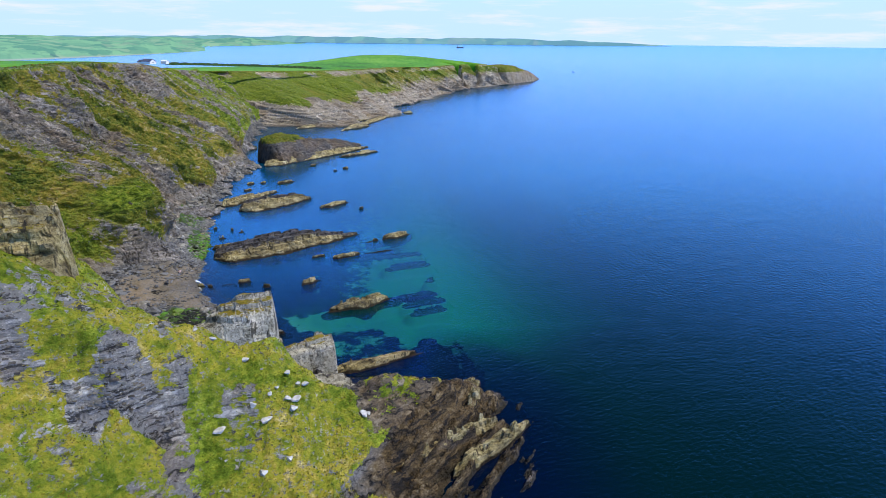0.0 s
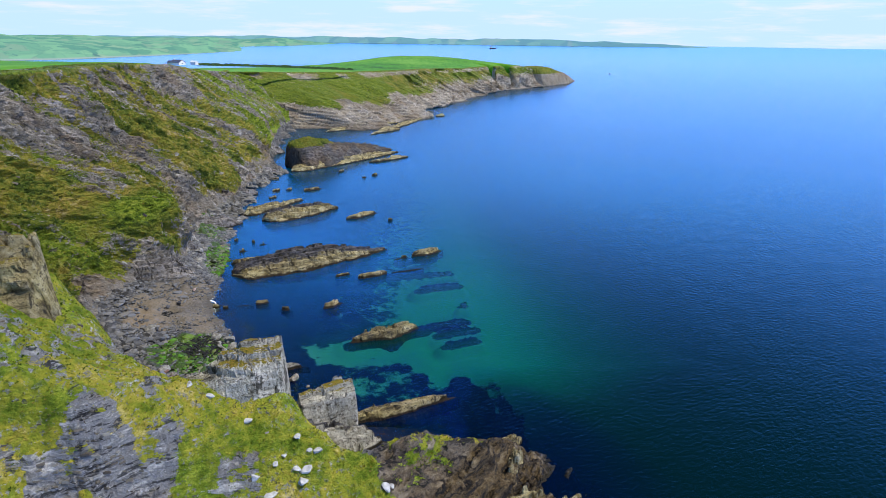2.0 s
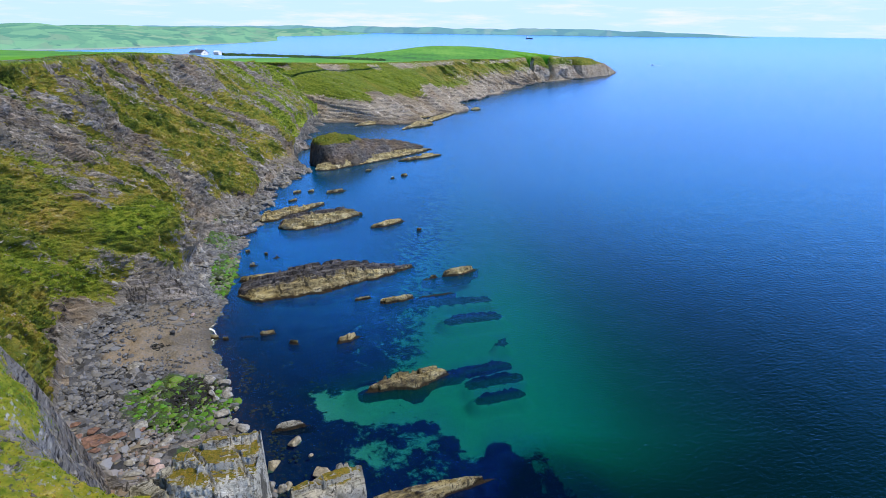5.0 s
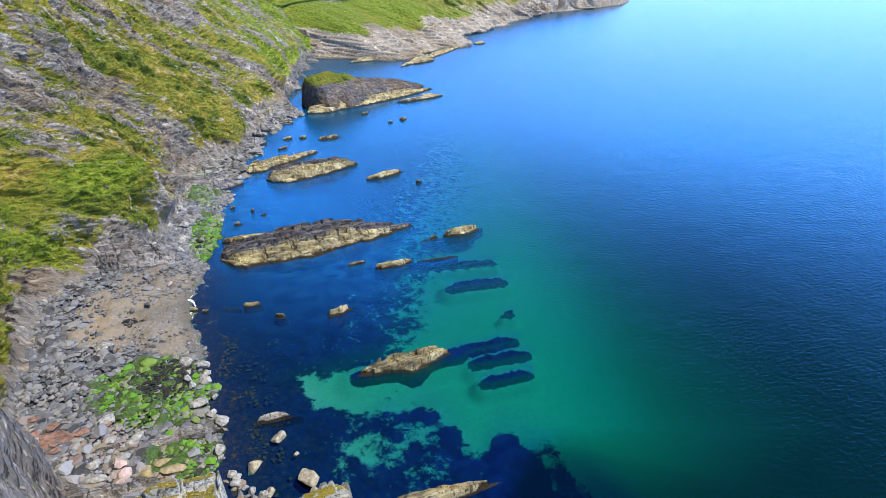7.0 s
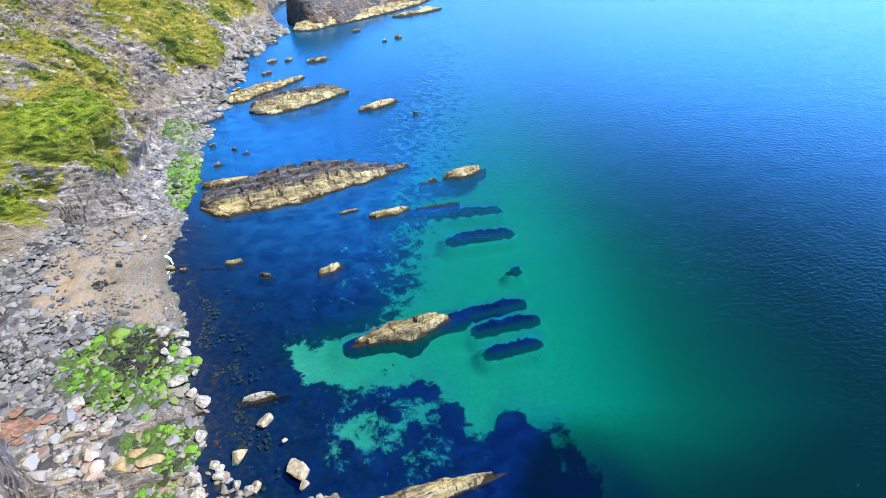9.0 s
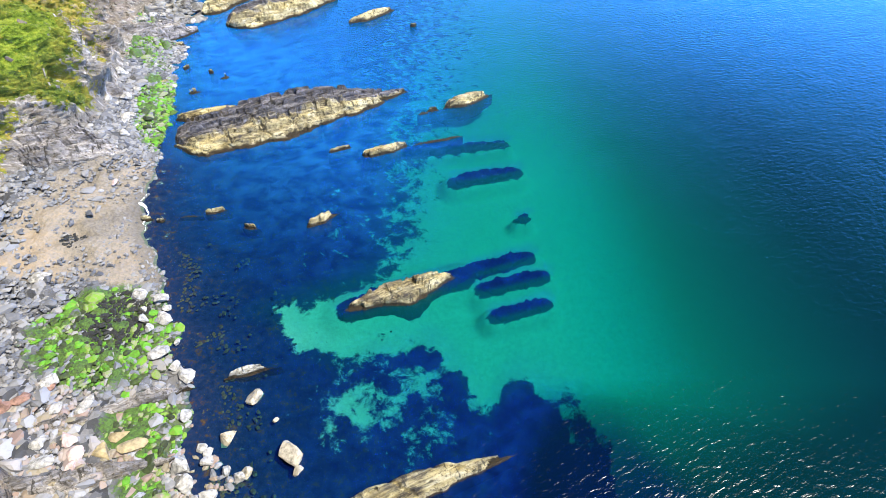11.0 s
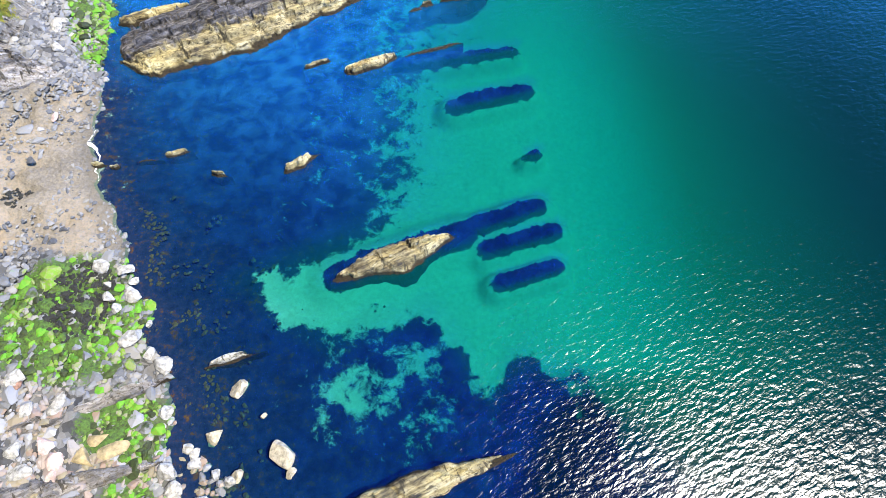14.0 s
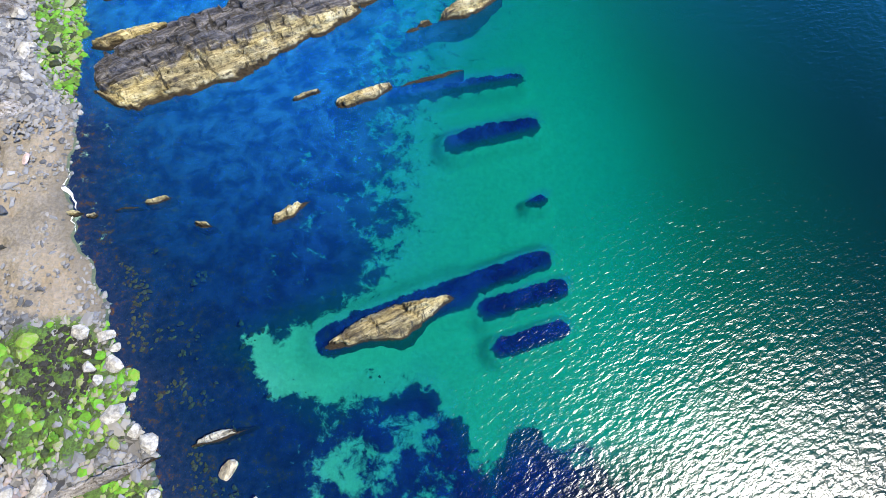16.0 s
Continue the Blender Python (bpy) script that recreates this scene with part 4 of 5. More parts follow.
fin_rock("sea_rock", (-64, 229), (-36, 249), 11.5, (4.0, 4.2, 3.6, 2.6), 0.15, 0, 13, 0.15, "humped dark rock islet with tan edges", group=ISLETS, lee=1.2)
fin_rock("sea_rock", (-59.5, 175.8), (-12.8, 197.6), 15.5, (2.2, 3.4, 4.2, 3.8, 2.6, 2.2), 0.3, 0, 14, 0.1, "long wedge-shaped islet with grey bedded top and tan face", group=ISLETS, lee=1.5)
fin_rock("sea_rock", (-62, 184.2), (-49, 189.6), 4.4, (1.6, 1.8, 1.0), 0.2, 0, 15, 0.2, "low tan rock at the weedy shore", group=ISLETS)
fin_rock("sea_rock", (-4.4, 190.9), (6.8, 197.0), 4.2, (1.8, 2.0, 1.2), 0.2, 0, 16, 0.3, "small tan blocky rock islet", group=ISLETS)
fin_rock("sea_rock", (-9.8, 188.2), (-4.2, 190.8), 2.0, (0.9, 0.8), 0.2, 0, 17, 0.3, "small tan rock knob", group=ISLETS)
fin_rock("sea_rock", (-18.4, 134.2), (-0.4, 142.0), 5.8, (1.0, 2.0, 2.4, 2.2), 0.2, 0, 18, 0.5, "long low rock islet, tan with dark weed rim", group=ISLETS)
fin_rock("sea_rock", (-20.2, 172.8), (-10, 177.4), 3.4, (1.4, 1.6, 1.0), 0.2, 0, 19, 0.15, "tan rock barely above the water", group=ISLETS)
fin_rock("sea_rock", (-10, 177.0), (0, 180.4), 1.5, (0.55, 0.5), 0.2, 0, 20, 0.3, "weed-covered reef tail awash", group=ISLETS)
fin_rock("sea_rock", (-27.2, 173.6), (-21.5, 176.4), 1.7, (0.9, 0.8), 0.2, 0, 21, 0.3, "small tan rock splinter", group=ISLETS)
fin_rock("sea_rock", (-27.6, 152.2), (-22, 156.2), 2.4, (2.2, 1.2, 2.0, 1.0, 1.6), 0.2, 0, 22, 0.1, "small jagged tan rock with three points", group=ISLETS, step=0.25, block=1.2)
fin_rock("sea_rock", (-38.8, 152.0), (-35.2, 151.6), 1.5, (1.2, 1.1), 0.2, 0, 23, 0.2, "tiny tan rock awash", group=ISLETS, step=0.25)
fin_rock("sea_rock", (-46.2, 155.0), (-42.2, 156.4), 1.2, (1.1, 1.0), 0.2, 0, 24, 0.2, "tiny tan rock splinter", group=ISLETS, step=0.25)
fin_rock("sea_rock", (-57.2, 153.0), (-54.8, 153.5), 1.4, (1.1, 1.0), 0.2, 0, 61, 0.2, "low tan rock at the edge of the sand", group=ISLETS, step=0.25)
fin_rock("sea_rock", (-54.4, 152.8), (-52.6, 153.4), 1.2, (0.6, 0.6), 0.2, 0, 62, 0.2, "dark weedy rock at the edge of the sand", group=ISLETS, step=0.25)
fin_rock("sea_rock", (-50.6, 154.2), (-46.6, 154.6), 0.8, (0.5, 0.45), 0.2, 0, 63, 0.2, "thin dark rock just awash", group=ISLETS, step=0.25)
fin_rock("sea_rock", (-33, 122), (-25.6, 124.6), 1.9, (1.3, 1.5, 1.2), 0.2, 0, 25, 0.15, "narrow pale rock slab in dark water", group=ISLETS, mat=LICHEN_ROCK)
fin_rock("sea_rock", (-31.5, 232), (-19, 241.4), 4.0, (1.2, 2.0, 1.2), 0.2, 0, 28, 0.3, "small tan rock islet", group=ISLETS)
fin_rock("sea_rock", (-73, 236), (-53.5, 262), 7, (2.5, 2.6, 2.0, 1.2), 0.2, 0, 29, 0.1, "low tan rock spit joined to the shore", group=ISLETS)
for k, (a, b, width) in enumerate((((-77, 456), (-17, 514), 9), ((-42, 484), (12, 602), 9), ((-40, 444), (6, 554), 8), ((-33, 455), (-17, 474), 4), ((12, 556), (22, 561), 3))):
    fin_rock("sea_rock", a, b, width, (1.6, 2.2, 2.0, 1.4), 0.2, 0, 110 + k, 0.15, "low tan rock ledge at the foot of the promontory", group=ISLETS, step=0.7, block=4)
fin_rock("sea_rock", (-58, 276), (-48, 282), 3.0, (1.0, 1.2, 0.8), 0.2, 0, 30, 0.3, "low tan rock just awash", group=ISLETS)
fin_rock("sea_rock", (-15, 104.8), (7.2, 112.6), 4.6, (1.9, 2.0, 1.6, 2.0, 1.4), 0.1, 0, 31, 0.2, "jagged tan rock ridge off the headland", group=ISLETS)
for k, (x, y, length, turn) in enumerate(((-56.4, 202.4, 3.2, 20), (-61.6, 195.5, 3.0, 30), (-67.2, 206.2, 2.4, 60), (-26, 310.2, 5.0, 30), (-31, 304.6, 3.0, 30), (-13.4, 230.9, 2.4, 20), (-70, 276.6, 5.0, 40), (-64.5, 278.5, 4.0, 40), (-68.6, 263.6, 5.0, 50), (-45, 318.8, 5.0, 45), (-60.5, 204.2, 1.8, 10), (-69.5, 199.0, 2.6, 40), (-72.5, 217.6, 3.0, 50), (-74, 247, 4.0, 60), (-79, 289, 4.5, 40), (-76, 300, 4.0, 45))):
    c_, s_ = math.cos(radians(turn)) * length / 2, math.sin(radians(turn)) * length / 2
    fin_rock("sea_rock", (x - c_, y - s_), (x + c_, y + s_), length * 0.62, (0.9, 1.1, 0.8), 0.2, 0, 70 + k, 0.2, "small tan rock just clear of the water", group=ISLETS, step=0.2, block=0.9)
fin_rock("sea_rock", (165.5, 958), (287.5, 1094), 62, (27, 29, 28, 22, 14, 7, 3), 0.0, 0, 36, 0.05, "last rock of the promontory, grass capped, beyond a dark cleft", group=ISLETS, step=1.2, block=9, mat=PALE_CLIFF, cap=20, square=5, tan=0.3)
CRAGS = "crags of the near headland"
fin_rock("rock_crag", (-73, 83), (-51, 88), 8, (15.5, 15, 14.5), 0.1, 28.0, 45, 0.1, "brown blocky crag with a grass cap on the headland shoulder", "crag", CRAGS, block=2, turf=41.6, square=8, step=0.25, tail=0.08, rough=1.8)
fin_rock("rock_crag", (-35, 84.6), (-20.4, 88.2), 8, (2.0, 3.6, 6.4, 7.4, 7.4, 7.0), 0.1, 19.6, 41, 0.06, "pale upright slate crag crowning the headland", "crag", CRAGS, block=1.6, mat=LICHEN_ROCK, square=10, step=0.22, tail=0.05, turf=25.6, rough=0.55)
fin_rock("rock_crag", (-22, 97.5), (-12.3, 101.6), 4.4, (10.5, 11.4, 11.8, 11.5), 0.1, 0.0, 42, 0.06, "upright grey slate slab with a sheer end", "crag", CRAGS, block=1.8, mat=LICHEN_ROCK, square=10, step=0.22, tail=0.05, turf=11.2, rough=0.3)
fin_rock("rock_crag", (-20, 93), (-7, 99.5), 4.0, (8.5, 7, 5, 2.6), 0.1, 0.0, 46, 0.06, "dark foot of the upright slate slab", "crag", CRAGS, block=1.8, mat=LICHEN_ROCK, lee=1.2)
fin_rock("rock_crag", (6.5, 89.5), (18.4, 99.2), 3.6, (3.5, 3.0, 3.2), 0.1, 0.0, 43, 0.2, "weathered pale rib at the headland tip", "crag", CRAGS, block=1.4)
for k, (a, b, width, tall) in enumerate((((3, 75), (16, 83.5), 4.2, 3.2), ((11, 81.5), (21.6, 85), 3.4, 2.6), ((13.5, 87), (17.2, 95.5), 3.2, 3.4), ((-3, 70.5), (10, 79), 4.0, 3.0), ((15, 79.5), (24, 84.5), 2.4, 1.6))):
    fin_rock("rock_crag", a, b, width, (tall, tall * 1.15, tall * 0.8), 0.1, 0.0, 140 + k, 0.15, "sea-worn tan reef rock off the headland", "crag", CRAGS, block=1.1, rough=1.5, step=0.25)
fin_rock("rock_crag", (9, 72.5), (26.4, 86.2), 3.6, (2.5, 3.0, 2.6), 0.1, 0.0, 44, 0.2, "low jagged tan reef off the headland", "crag", CRAGS, block=1.4)


# ---- boulders ----
def stone_mesh(name, seed, mat, flat=0.6, detail=2, weed=0.0):
    rng = random.Random(seed)
    bm = bmesh.new()
    bmesh.ops.create_icosphere(bm, subdivisions=detail, radius=0.5)
    cuts = [(Vector((rng.gauss(0, 1), rng.gauss(0, 1), rng.gauss(0, 0.7))).normalized(), rng.uniform(0.2, 0.4)) for _ in range(11)]
    for v in bm.verts:
        for way_, d in cuts:
            over = v.co.dot(way_) - d
            if over > 0:
                v.co -= way_ * over * 0.97
        v.co *= 1 + 0.1 * noise.noise(v.co * 4 + Vector((seed, 0, 0)))
        v.co.z *= flat
    me = bpy.data.meshes.new(name)
    bm.to_mesh(me)
    bm.free()
    me.materials.append(mat)
    me.attributes.new("weed", "FLOAT", "POINT").data.foreach_set("value", [weed] * len(me.vertices))
    return me


WEEDY = [stone_mesh("boulder", 40 + i, STONE, 0.55, weed=0.85) for i in range(5)]
STONES = [stone_mesh("boulder", i, STONE, random.uniform(0.45, 0.75)) for i in range(10)]
PALE = [stone_mesh("boulder", 20 + i, PALE_STONE, 0.7) for i in range(5)]


def beach_z(x, y):
    sx, tx, tz = float(shore_x(y)), float(np.interp(y, TOE_Y, TOE_X)), float(np.interp(y, TOE_Y, TOE_Z))
    if x > sx:
        return -2.2 * min((x - sx) / 7, 1)
    return tz * max(0.0, min((x - sx) / (tx - sx), 1)) ** 0.9


def lay(me, x, y, z, size, spin, stretch, label, category="boulder", group="", name="boulder"):
    ob = new(name, me)
    ob.matrix_world = Matrix.LocRotScale((x, y, z), Euler((random.uniform(-0.25, 0.25), random.uniform(-0.25, 0.25), spin)), (size * stretch, size, size))
    return tagged(ob, label, category, group)


CHALKY = [stone_mesh("boulder", 30 + i, plain("bleached stone", (0.42, 0.415, 0.4), 0.85, 1.8, 0.3), 0.7) for i in range(3)]
# pale boulders on the headland's grass
for x, y, s in ((-27, 72.3, 1.9), (-22.6, 75.6, 1.5), (-20.4, 74.6, 1.7), (-16.6, 76.4, 1.7), (-17.4, 77.4, 1.1), (-16.2, 77.6, 1.6), (-15.2, 80.0, 1.5), (-16.2, 79.6, 1.0), (-17.8, 80.5, 1.3), (-19.2, 78.2, 1.0), (-20, 77.0, 0.9), (-5.5, 78.5, 1.6), (-4.8, 79.4, 0.9), (-16.6, 70.6, 1.2), (-20.2, 68.6, 1.5), (-29, 80.7, 1.4), (-31.5, 81, 1.2), (-24.4, 80.4, 1.3)):
    lay(CHALKY[int(x * 7 + y) % 3], x, y, ground_at(x, y) + 0.15 * s, s, x * 3 + y, 1.2, "pale angular boulder on the headland grass", group="boulders on the headland")

# boulders of the cove, the largest by hand, the rest strewn
SHORE_BOULDERS = ((-43.0, 125.8, 2.8), (-46.9, 135.4, 2.1), (-44.7, 131.8, 2.1), (-46.0, 129.5, 1.7), (-47.5, 131.1, 1.7), (-50.2, 135.6, 2.2), (-40.4, 123.5, 1.6), (-38.3, 122.2, 2.3), (-36.4, 116.4, 2.0), (-34.5, 109.5, 2.6), (-33.0, 112.2, 1.3), (-31.4, 110.4, 1.6), (-31.8, 111.6, 1.2), (-29.0, 109.4, 1.5), (-27.0, 108.6, 1.6), (-33.4, 107.4, 2.0), (-30.4, 106.4, 2.0), (-45.4, 134.0, 1.2), (-48.4, 133.2, 1.3), (-41.6, 127.8, 1.2))
for k, (x, y, size) in enumerate(SHORE_BOULDERS):
    lay(PALE[k % 5], x, y, 0.24 * size + 0.2 + max(beach_z(x, y), -0.2), size * 1.2, x + y, 1.15, "large pale sea-worn boulder at the water's edge", group="boulders on the shore")


def blackness(x, y):
    """The patch of black drying weed among the green stones."""
    return math.exp(-(((x + 51.4) / 4.2) ** 2 + ((y - 130.5) / 5.5) ** 2) ** 2)


def strew(count, near, span):
    """Places on the beach: denser and larger at the cliff foot, few on the sand."""
    out = []
    while len(out) < count:
        y = random.uniform(*span)
        sx, tx = float(shore_x(y)), float(np.interp(y, TOE_Y, TOE_X))
        x = random.uniform(tx - 2, sx + 0.6)
        v = (x - sx) / (tx - sx)
        sand = float(smooth(135, 142, y) * (1 - smooth(165, 172, y)) * (1 - smooth(0.55, 0.9, v)))
        patchy = float(fbm(np.array(x / 5.0), np.array(y / 5.0), 3, 97))
        if random.random() < sand * (0.94 if near else 0.72 - 1.2 * patchy) or random.random() < 0.5 * blackness(x, y):
            continue
        size = random.lognormvariate(0.2 if near else -0.15, 0.42)
        out.append((x, y, min(size * (1 - 0.35 * sand), 3.0)))
    return out


for x, y, size in strew(190, True, (105, 166)):
    wet = weediness(x, y) > random.uniform(0.15, 0.8)
    lay(random.choice(WEEDY if wet else STONES), x, y, beach_z(x, y) + 0.1 * size, size * 1.2, random.uniform(0, 6.3), random.uniform(1.0, 1.7), "weed-green boulder on the cove beach" if wet else "grey angular boulder on the cove beach", group="boulders on the cove beach")


for x, y, size in strew(78, True, (176, 232)):
    wet = weediness(x, y) > random.uniform(0.4, 0.9)
    lay(random.choice(WEEDY if wet else PALE + STONES[:2]), x, y, beach_z(x, y) + 0.15 * size, size * 1.15, random.uniform(0, 6.3), random.uniform(1.0, 1.5), "weed-green boulder under the cliff" if wet else "buff and grey boulder below the cliff", group="boulders under the cliff")

DARK_STONE = plain("dark cliff-foot stone", (0.12, 0.115, 0.1), 0.85, 0.35, 0.7)
BLACK_WEED = plain("black drying weed", (0.012, 0.012, 0.01), 0.85, 1.6, 0.7)
RUST = plain("rust-red slab stone", (0.15, 0.085, 0.06), 0.85, 1.5, 0.5)
TAN = plain("cream weathered rock", (0.235, 0.205, 0.145), 0.85, 1.6, 0.5)


def stone_field(name, places, label, flat=0.5, mat=None):
    """Uncounted stones joined into one mesh."""
    verts, faces, weeds, base = [], [], [], 0
    shapes = []
    for i in range(6):
        me = stone_mesh("shape", 60 + i, STONE, flat, 1)
        shapes.append((np.array([v.co[:] for v in me.vertices]), [tuple(p.vertices) for p in me.polygons]))
        bpy.data.meshes.remove(me)
    for x, y, z, s in places:
        co, fs = shapes[random.randrange(6)]
        a, e = random.uniform(0, 6.3), random.uniform(1.0, 1.8)
        c, q = math.cos(a), math.sin(a)
        p = co * (s * e, s, s)
        p = np.stack([p[:, 0] * c - p[:, 1] * q + x, p[:, 0] * q + p[:, 1] * c + y, p[:, 2] + z], 1)
        verts.append(p)
        faces.extend(tuple(i + base for i in f) for f in fs)
        weeds.append(np.full(len(p), weediness(x, y) * random.uniform(0.3, 1.3)))
        base += len(p)
    me = bpy.data.meshes.new(name)
    me.from_pydata(np.concatenate(verts).tolist(), [], faces)
    me.attributes.new("weed", "FLOAT", "POINT").data.foreach_set("value", np.concatenate(weeds).astype(np.float32))
    me.materials.append(mat or STONE)
    return tagged(new(name, me), label, "stones", kind="stuff")


stone_field("shingle_stones", [(x, y, beach_z(x, y) + 0.08, s) for x, y, s in strew(12200, False, (102, 232))], "grey and weed-green stones strewn over the cove beach")
stone_field("shingle_stones", [(x, y, beach_z(x, y) + 0.1, s * 2.3) for x, y, s in strew(1150, False, (232, 330))], "dark stones along the cliff foot", 0.5, DARK_STONE)

# drifting wrack in the shallows
WRACK = plain("brown wrack", (0.07, 0.032, 0.012), 0.6, 3.0, 0.6)


def wrack(count):
    me_places = []
    while len(me_places) < count:
        y = random.uniform(106, 150)
        x = float(shore_x(y)) + abs(random.gauss(0, 9)) + 0.5
        if fbm(np.array(x / 4.0), np.array(y / 4.0), 3, 88) > 0.16:
            me_places.append((x, y, -0.2, random.uniform(0.2, 0.9)))
    return me_places


drift = stone_field("drifting_wrack", wrack(420), "brown wrack just under the surface by the shore", 0.3)
drift.data.materials[0] = WRACK


def round_patch(cx, cy, rx, ry, count, low, high):
    out = []
    while len(out) < count:
        a, r = random.uniform(0, 6.3), math.sqrt(random.random())
        x, y = cx + rx * r * math.cos(a), cy + ry * r * math.sin(a)
        out.append((x, y, beach_z(x, y) + 0.16, random.uniform(low, high)))
    return out


stone_field("drying_weed", [(x, y, z + 0.12, size) for x, y, z, size in round_patch(-51.4, 130.5, 4.6, 6.0, 420, 0.3, 1.0)], "black drying weed over stones of the upper beach", 0.35, BLACK_WEED)
stone_field("drying_weed", [(x, y, z, size) for x, y, z, size in round_patch(-64.6, 146.2, 2.6, 1.6, 60, 0.3, 0.9)], "dark wrack heap on the sand", 0.35, BLACK_WEED)
stone_field("shallow_stones", [(x, y, 0.02, size) for x, y, z, size in round_patch(-31.5, 108.5, 4.0, 3.6, 30, 0.6, 1.4)], "grey stones standing in the shallows", 0.7)
SLABS = [stone_mesh("boulder", 80 + i, RUST, 0.35) for i in range(3)]
for i in range(12):
    x, y = random.gauss(-59, 2.6), random.gauss(116.6, 1.3)
    lay(SLABS[i % 3], x, y, beach_z(x, y) + 0.3, random.uniform(1.5, 2.8), random.uniform(0.2, 0.9), 1.6, "rust-red slate slab among grey beach stones", group="rust-red slabs", category="slab", name="stone_slab")
# tan and pinkish slabs between the two ribs
OCHRE, PINK = plain("ochre slab stone", (0.21, 0.165, 0.085), 0.85, 1.2, 0.4), plain("pinkish slab stone", (0.3, 0.22, 0.185), 0.85, 1.2, 0.35)
for i, (x, y, size, e, a, mat) in enumerate(((-44.5, 110.8, 2.8, 1.5, -0.4, OCHRE), (-40.9, 112.0, 2.8, 1.7, 0.6, OCHRE), (-43.6, 113.0, 2.0, 1.9, 0.2, OCHRE), (-47.3, 110.4, 2.4, 1.5, -0.7, PINK), (-49.2, 112.2, 2.5, 1.6, -0.6, PINK), (-47.0, 108.4, 2.2, 1.2, 1.2, PINK), (-50.6, 109.2, 2.4, 1.5, 0.2, PALE_STONE), (-52.2, 111.4, 2.0, 1.4, 0.5, PALE_STONE), (-49.0, 117.0, 2.4, 1.6, 0.9, PALE_STONE), (-55.0, 119.6, 2.8, 1.5, 0.3, PALE_STONE), (-52.4, 116.2, 2.0, 1.3, 1.4, PALE_STONE), (-65.5, 137.5, 3.4, 1.3, 0.8, PALE_STONE), (-65.0, 161.6, 1.3, 1.8, 1.6, PINK))):
    lay(stone_mesh("boulder", 180 + i, mat, 0.42), x, y, beach_z(x, y) + 0.45, size, a, e, {"OCHRE": "ochre weathered slab between slate ribs"}.get("OCHRE" if mat is OCHRE else "", "pale pinkish slab lying among beach stones"), group="large slabs on the beach", category="slab", name="stone_slab")
BLOCKS = [stone_mesh("boulder", 90 + i, TAN, 0.75) for i in range(4)]
for i, (x, y, size, e, a) in enumerate(((-28.1, 119.3, 2.4, 1.6, 1.1), (-21.6, 112.2, 3.4, 1.6, -0.85), (-20.2, 109.6, 1.7, 1.2, 0.3), (-30.0, 113.6, 2.6, 1.3, 0.4), (-26.4, 109.2, 1.8, 1.3, 1.2), (-24.5, 116.2, 0.9, 1.2, 0.5))):
    lay(BLOCKS[i % 4], x, y, 0.25, size, a, e, "cream weathered block standing in dark water", group="blocks in the shallows")


# foam where the small waves break on the sand
def foam_line(y0, y1, seed):
    Y = np.linspace(y0, y1, 90)
    v = np.linspace(-1, 1, 5)
    mid = shore_x(Y) + 0.5 + 1.2 * fbm(Y / 2.2, Y * 0, 4, seed)
    wide = 0.6 * np.clip(fbm(Y / 1.3, Y * 0, 3, seed + 1) + 0.45, 0.02, 1) * np.sin(np.linspace(0, np.pi, 90))
    X = mid[:, None] + v[None] * wide[:, None]
    Z = 0.05 + 0.05 * (1 - v[None] ** 2) + 0 * X
    ob = new("foam", grid_mesh("foam", np.stack([X, Y[:, None] + 0 * X, Z], 2), FOAM, {}))
    tagged(ob, "thin white foam line on the sand", "foam", "foam lines", "stuff")


FOAM = plain("sea foam", (0.8, 0.82, 0.82), 0.6, 4.0, 0.1)
foam_line(150.5, 161, 301)


# ---- far country ----
def far_ridge(name, pts, heights, depth, mat, label, seed):
    """A low coast far off: shore to skyline and down behind, on the sea sheet."""
    pts = np.array(pts, float)
    n = 160
    t = np.linspace(0, len(pts) - 1, n)
    px, py = np.interp(t, range(len(pts)), pts[:, 0]), np.interp(t, range(len(pts)), pts[:, 1])
    hz = np.interp(t, np.linspace(0, len(pts) - 1, len(heights)), heights) * (1 + 0.25 * fbm(t * 3, t * 0, 4, seed))
    v = np.array([0, 0.04, 0.12, 0.3, 0.5, 0.75, 1.0, 1.3])
    prof = np.array([-0.05, 0.12, 0.35, 0.55, 0.75, 0.93, 1.0, 0.8])
    r = np.hypot(px, py)
    sea = 50 * (np.maximum(r - 2200, 0) / 2730) ** 2
    X, Y = px[:, None] * (1 + v[None] * depth / r[:, None]), py[:, None] * (1 + v[None] * depth / r[:, None])
    Z = sea[:, None] + hz[:, None] * prof[None] * (1 + 0.3 * fbm(X / 200, Y / 200, 3, seed + 1))
    Z[:, 0] = sea - 2
    ob = new(name, grid_mesh(name, np.stack([X, Y, Z], 2), mat, {}, flip=True))
    return tagged(ob, label, "far coast", kind="structure")


BAY = distance_material("far bay farmland with haze glow", (0.05, 0.22, 0.07), (0.26, 0.54, 0.18), (0.19, 0.43, 0.46), 0.034)
FAR = distance_material("far coast with haze glow", (0.02, 0.14, 0.1), (0.16, 0.36, 0.16), (0.24, 0.5, 0.75), 0.012)
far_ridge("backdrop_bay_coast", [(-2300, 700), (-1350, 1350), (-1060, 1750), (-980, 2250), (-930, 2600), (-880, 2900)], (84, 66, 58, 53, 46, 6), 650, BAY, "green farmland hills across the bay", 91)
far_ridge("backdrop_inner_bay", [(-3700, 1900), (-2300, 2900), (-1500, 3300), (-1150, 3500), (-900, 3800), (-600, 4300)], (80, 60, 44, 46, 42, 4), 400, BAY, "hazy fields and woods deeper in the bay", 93)
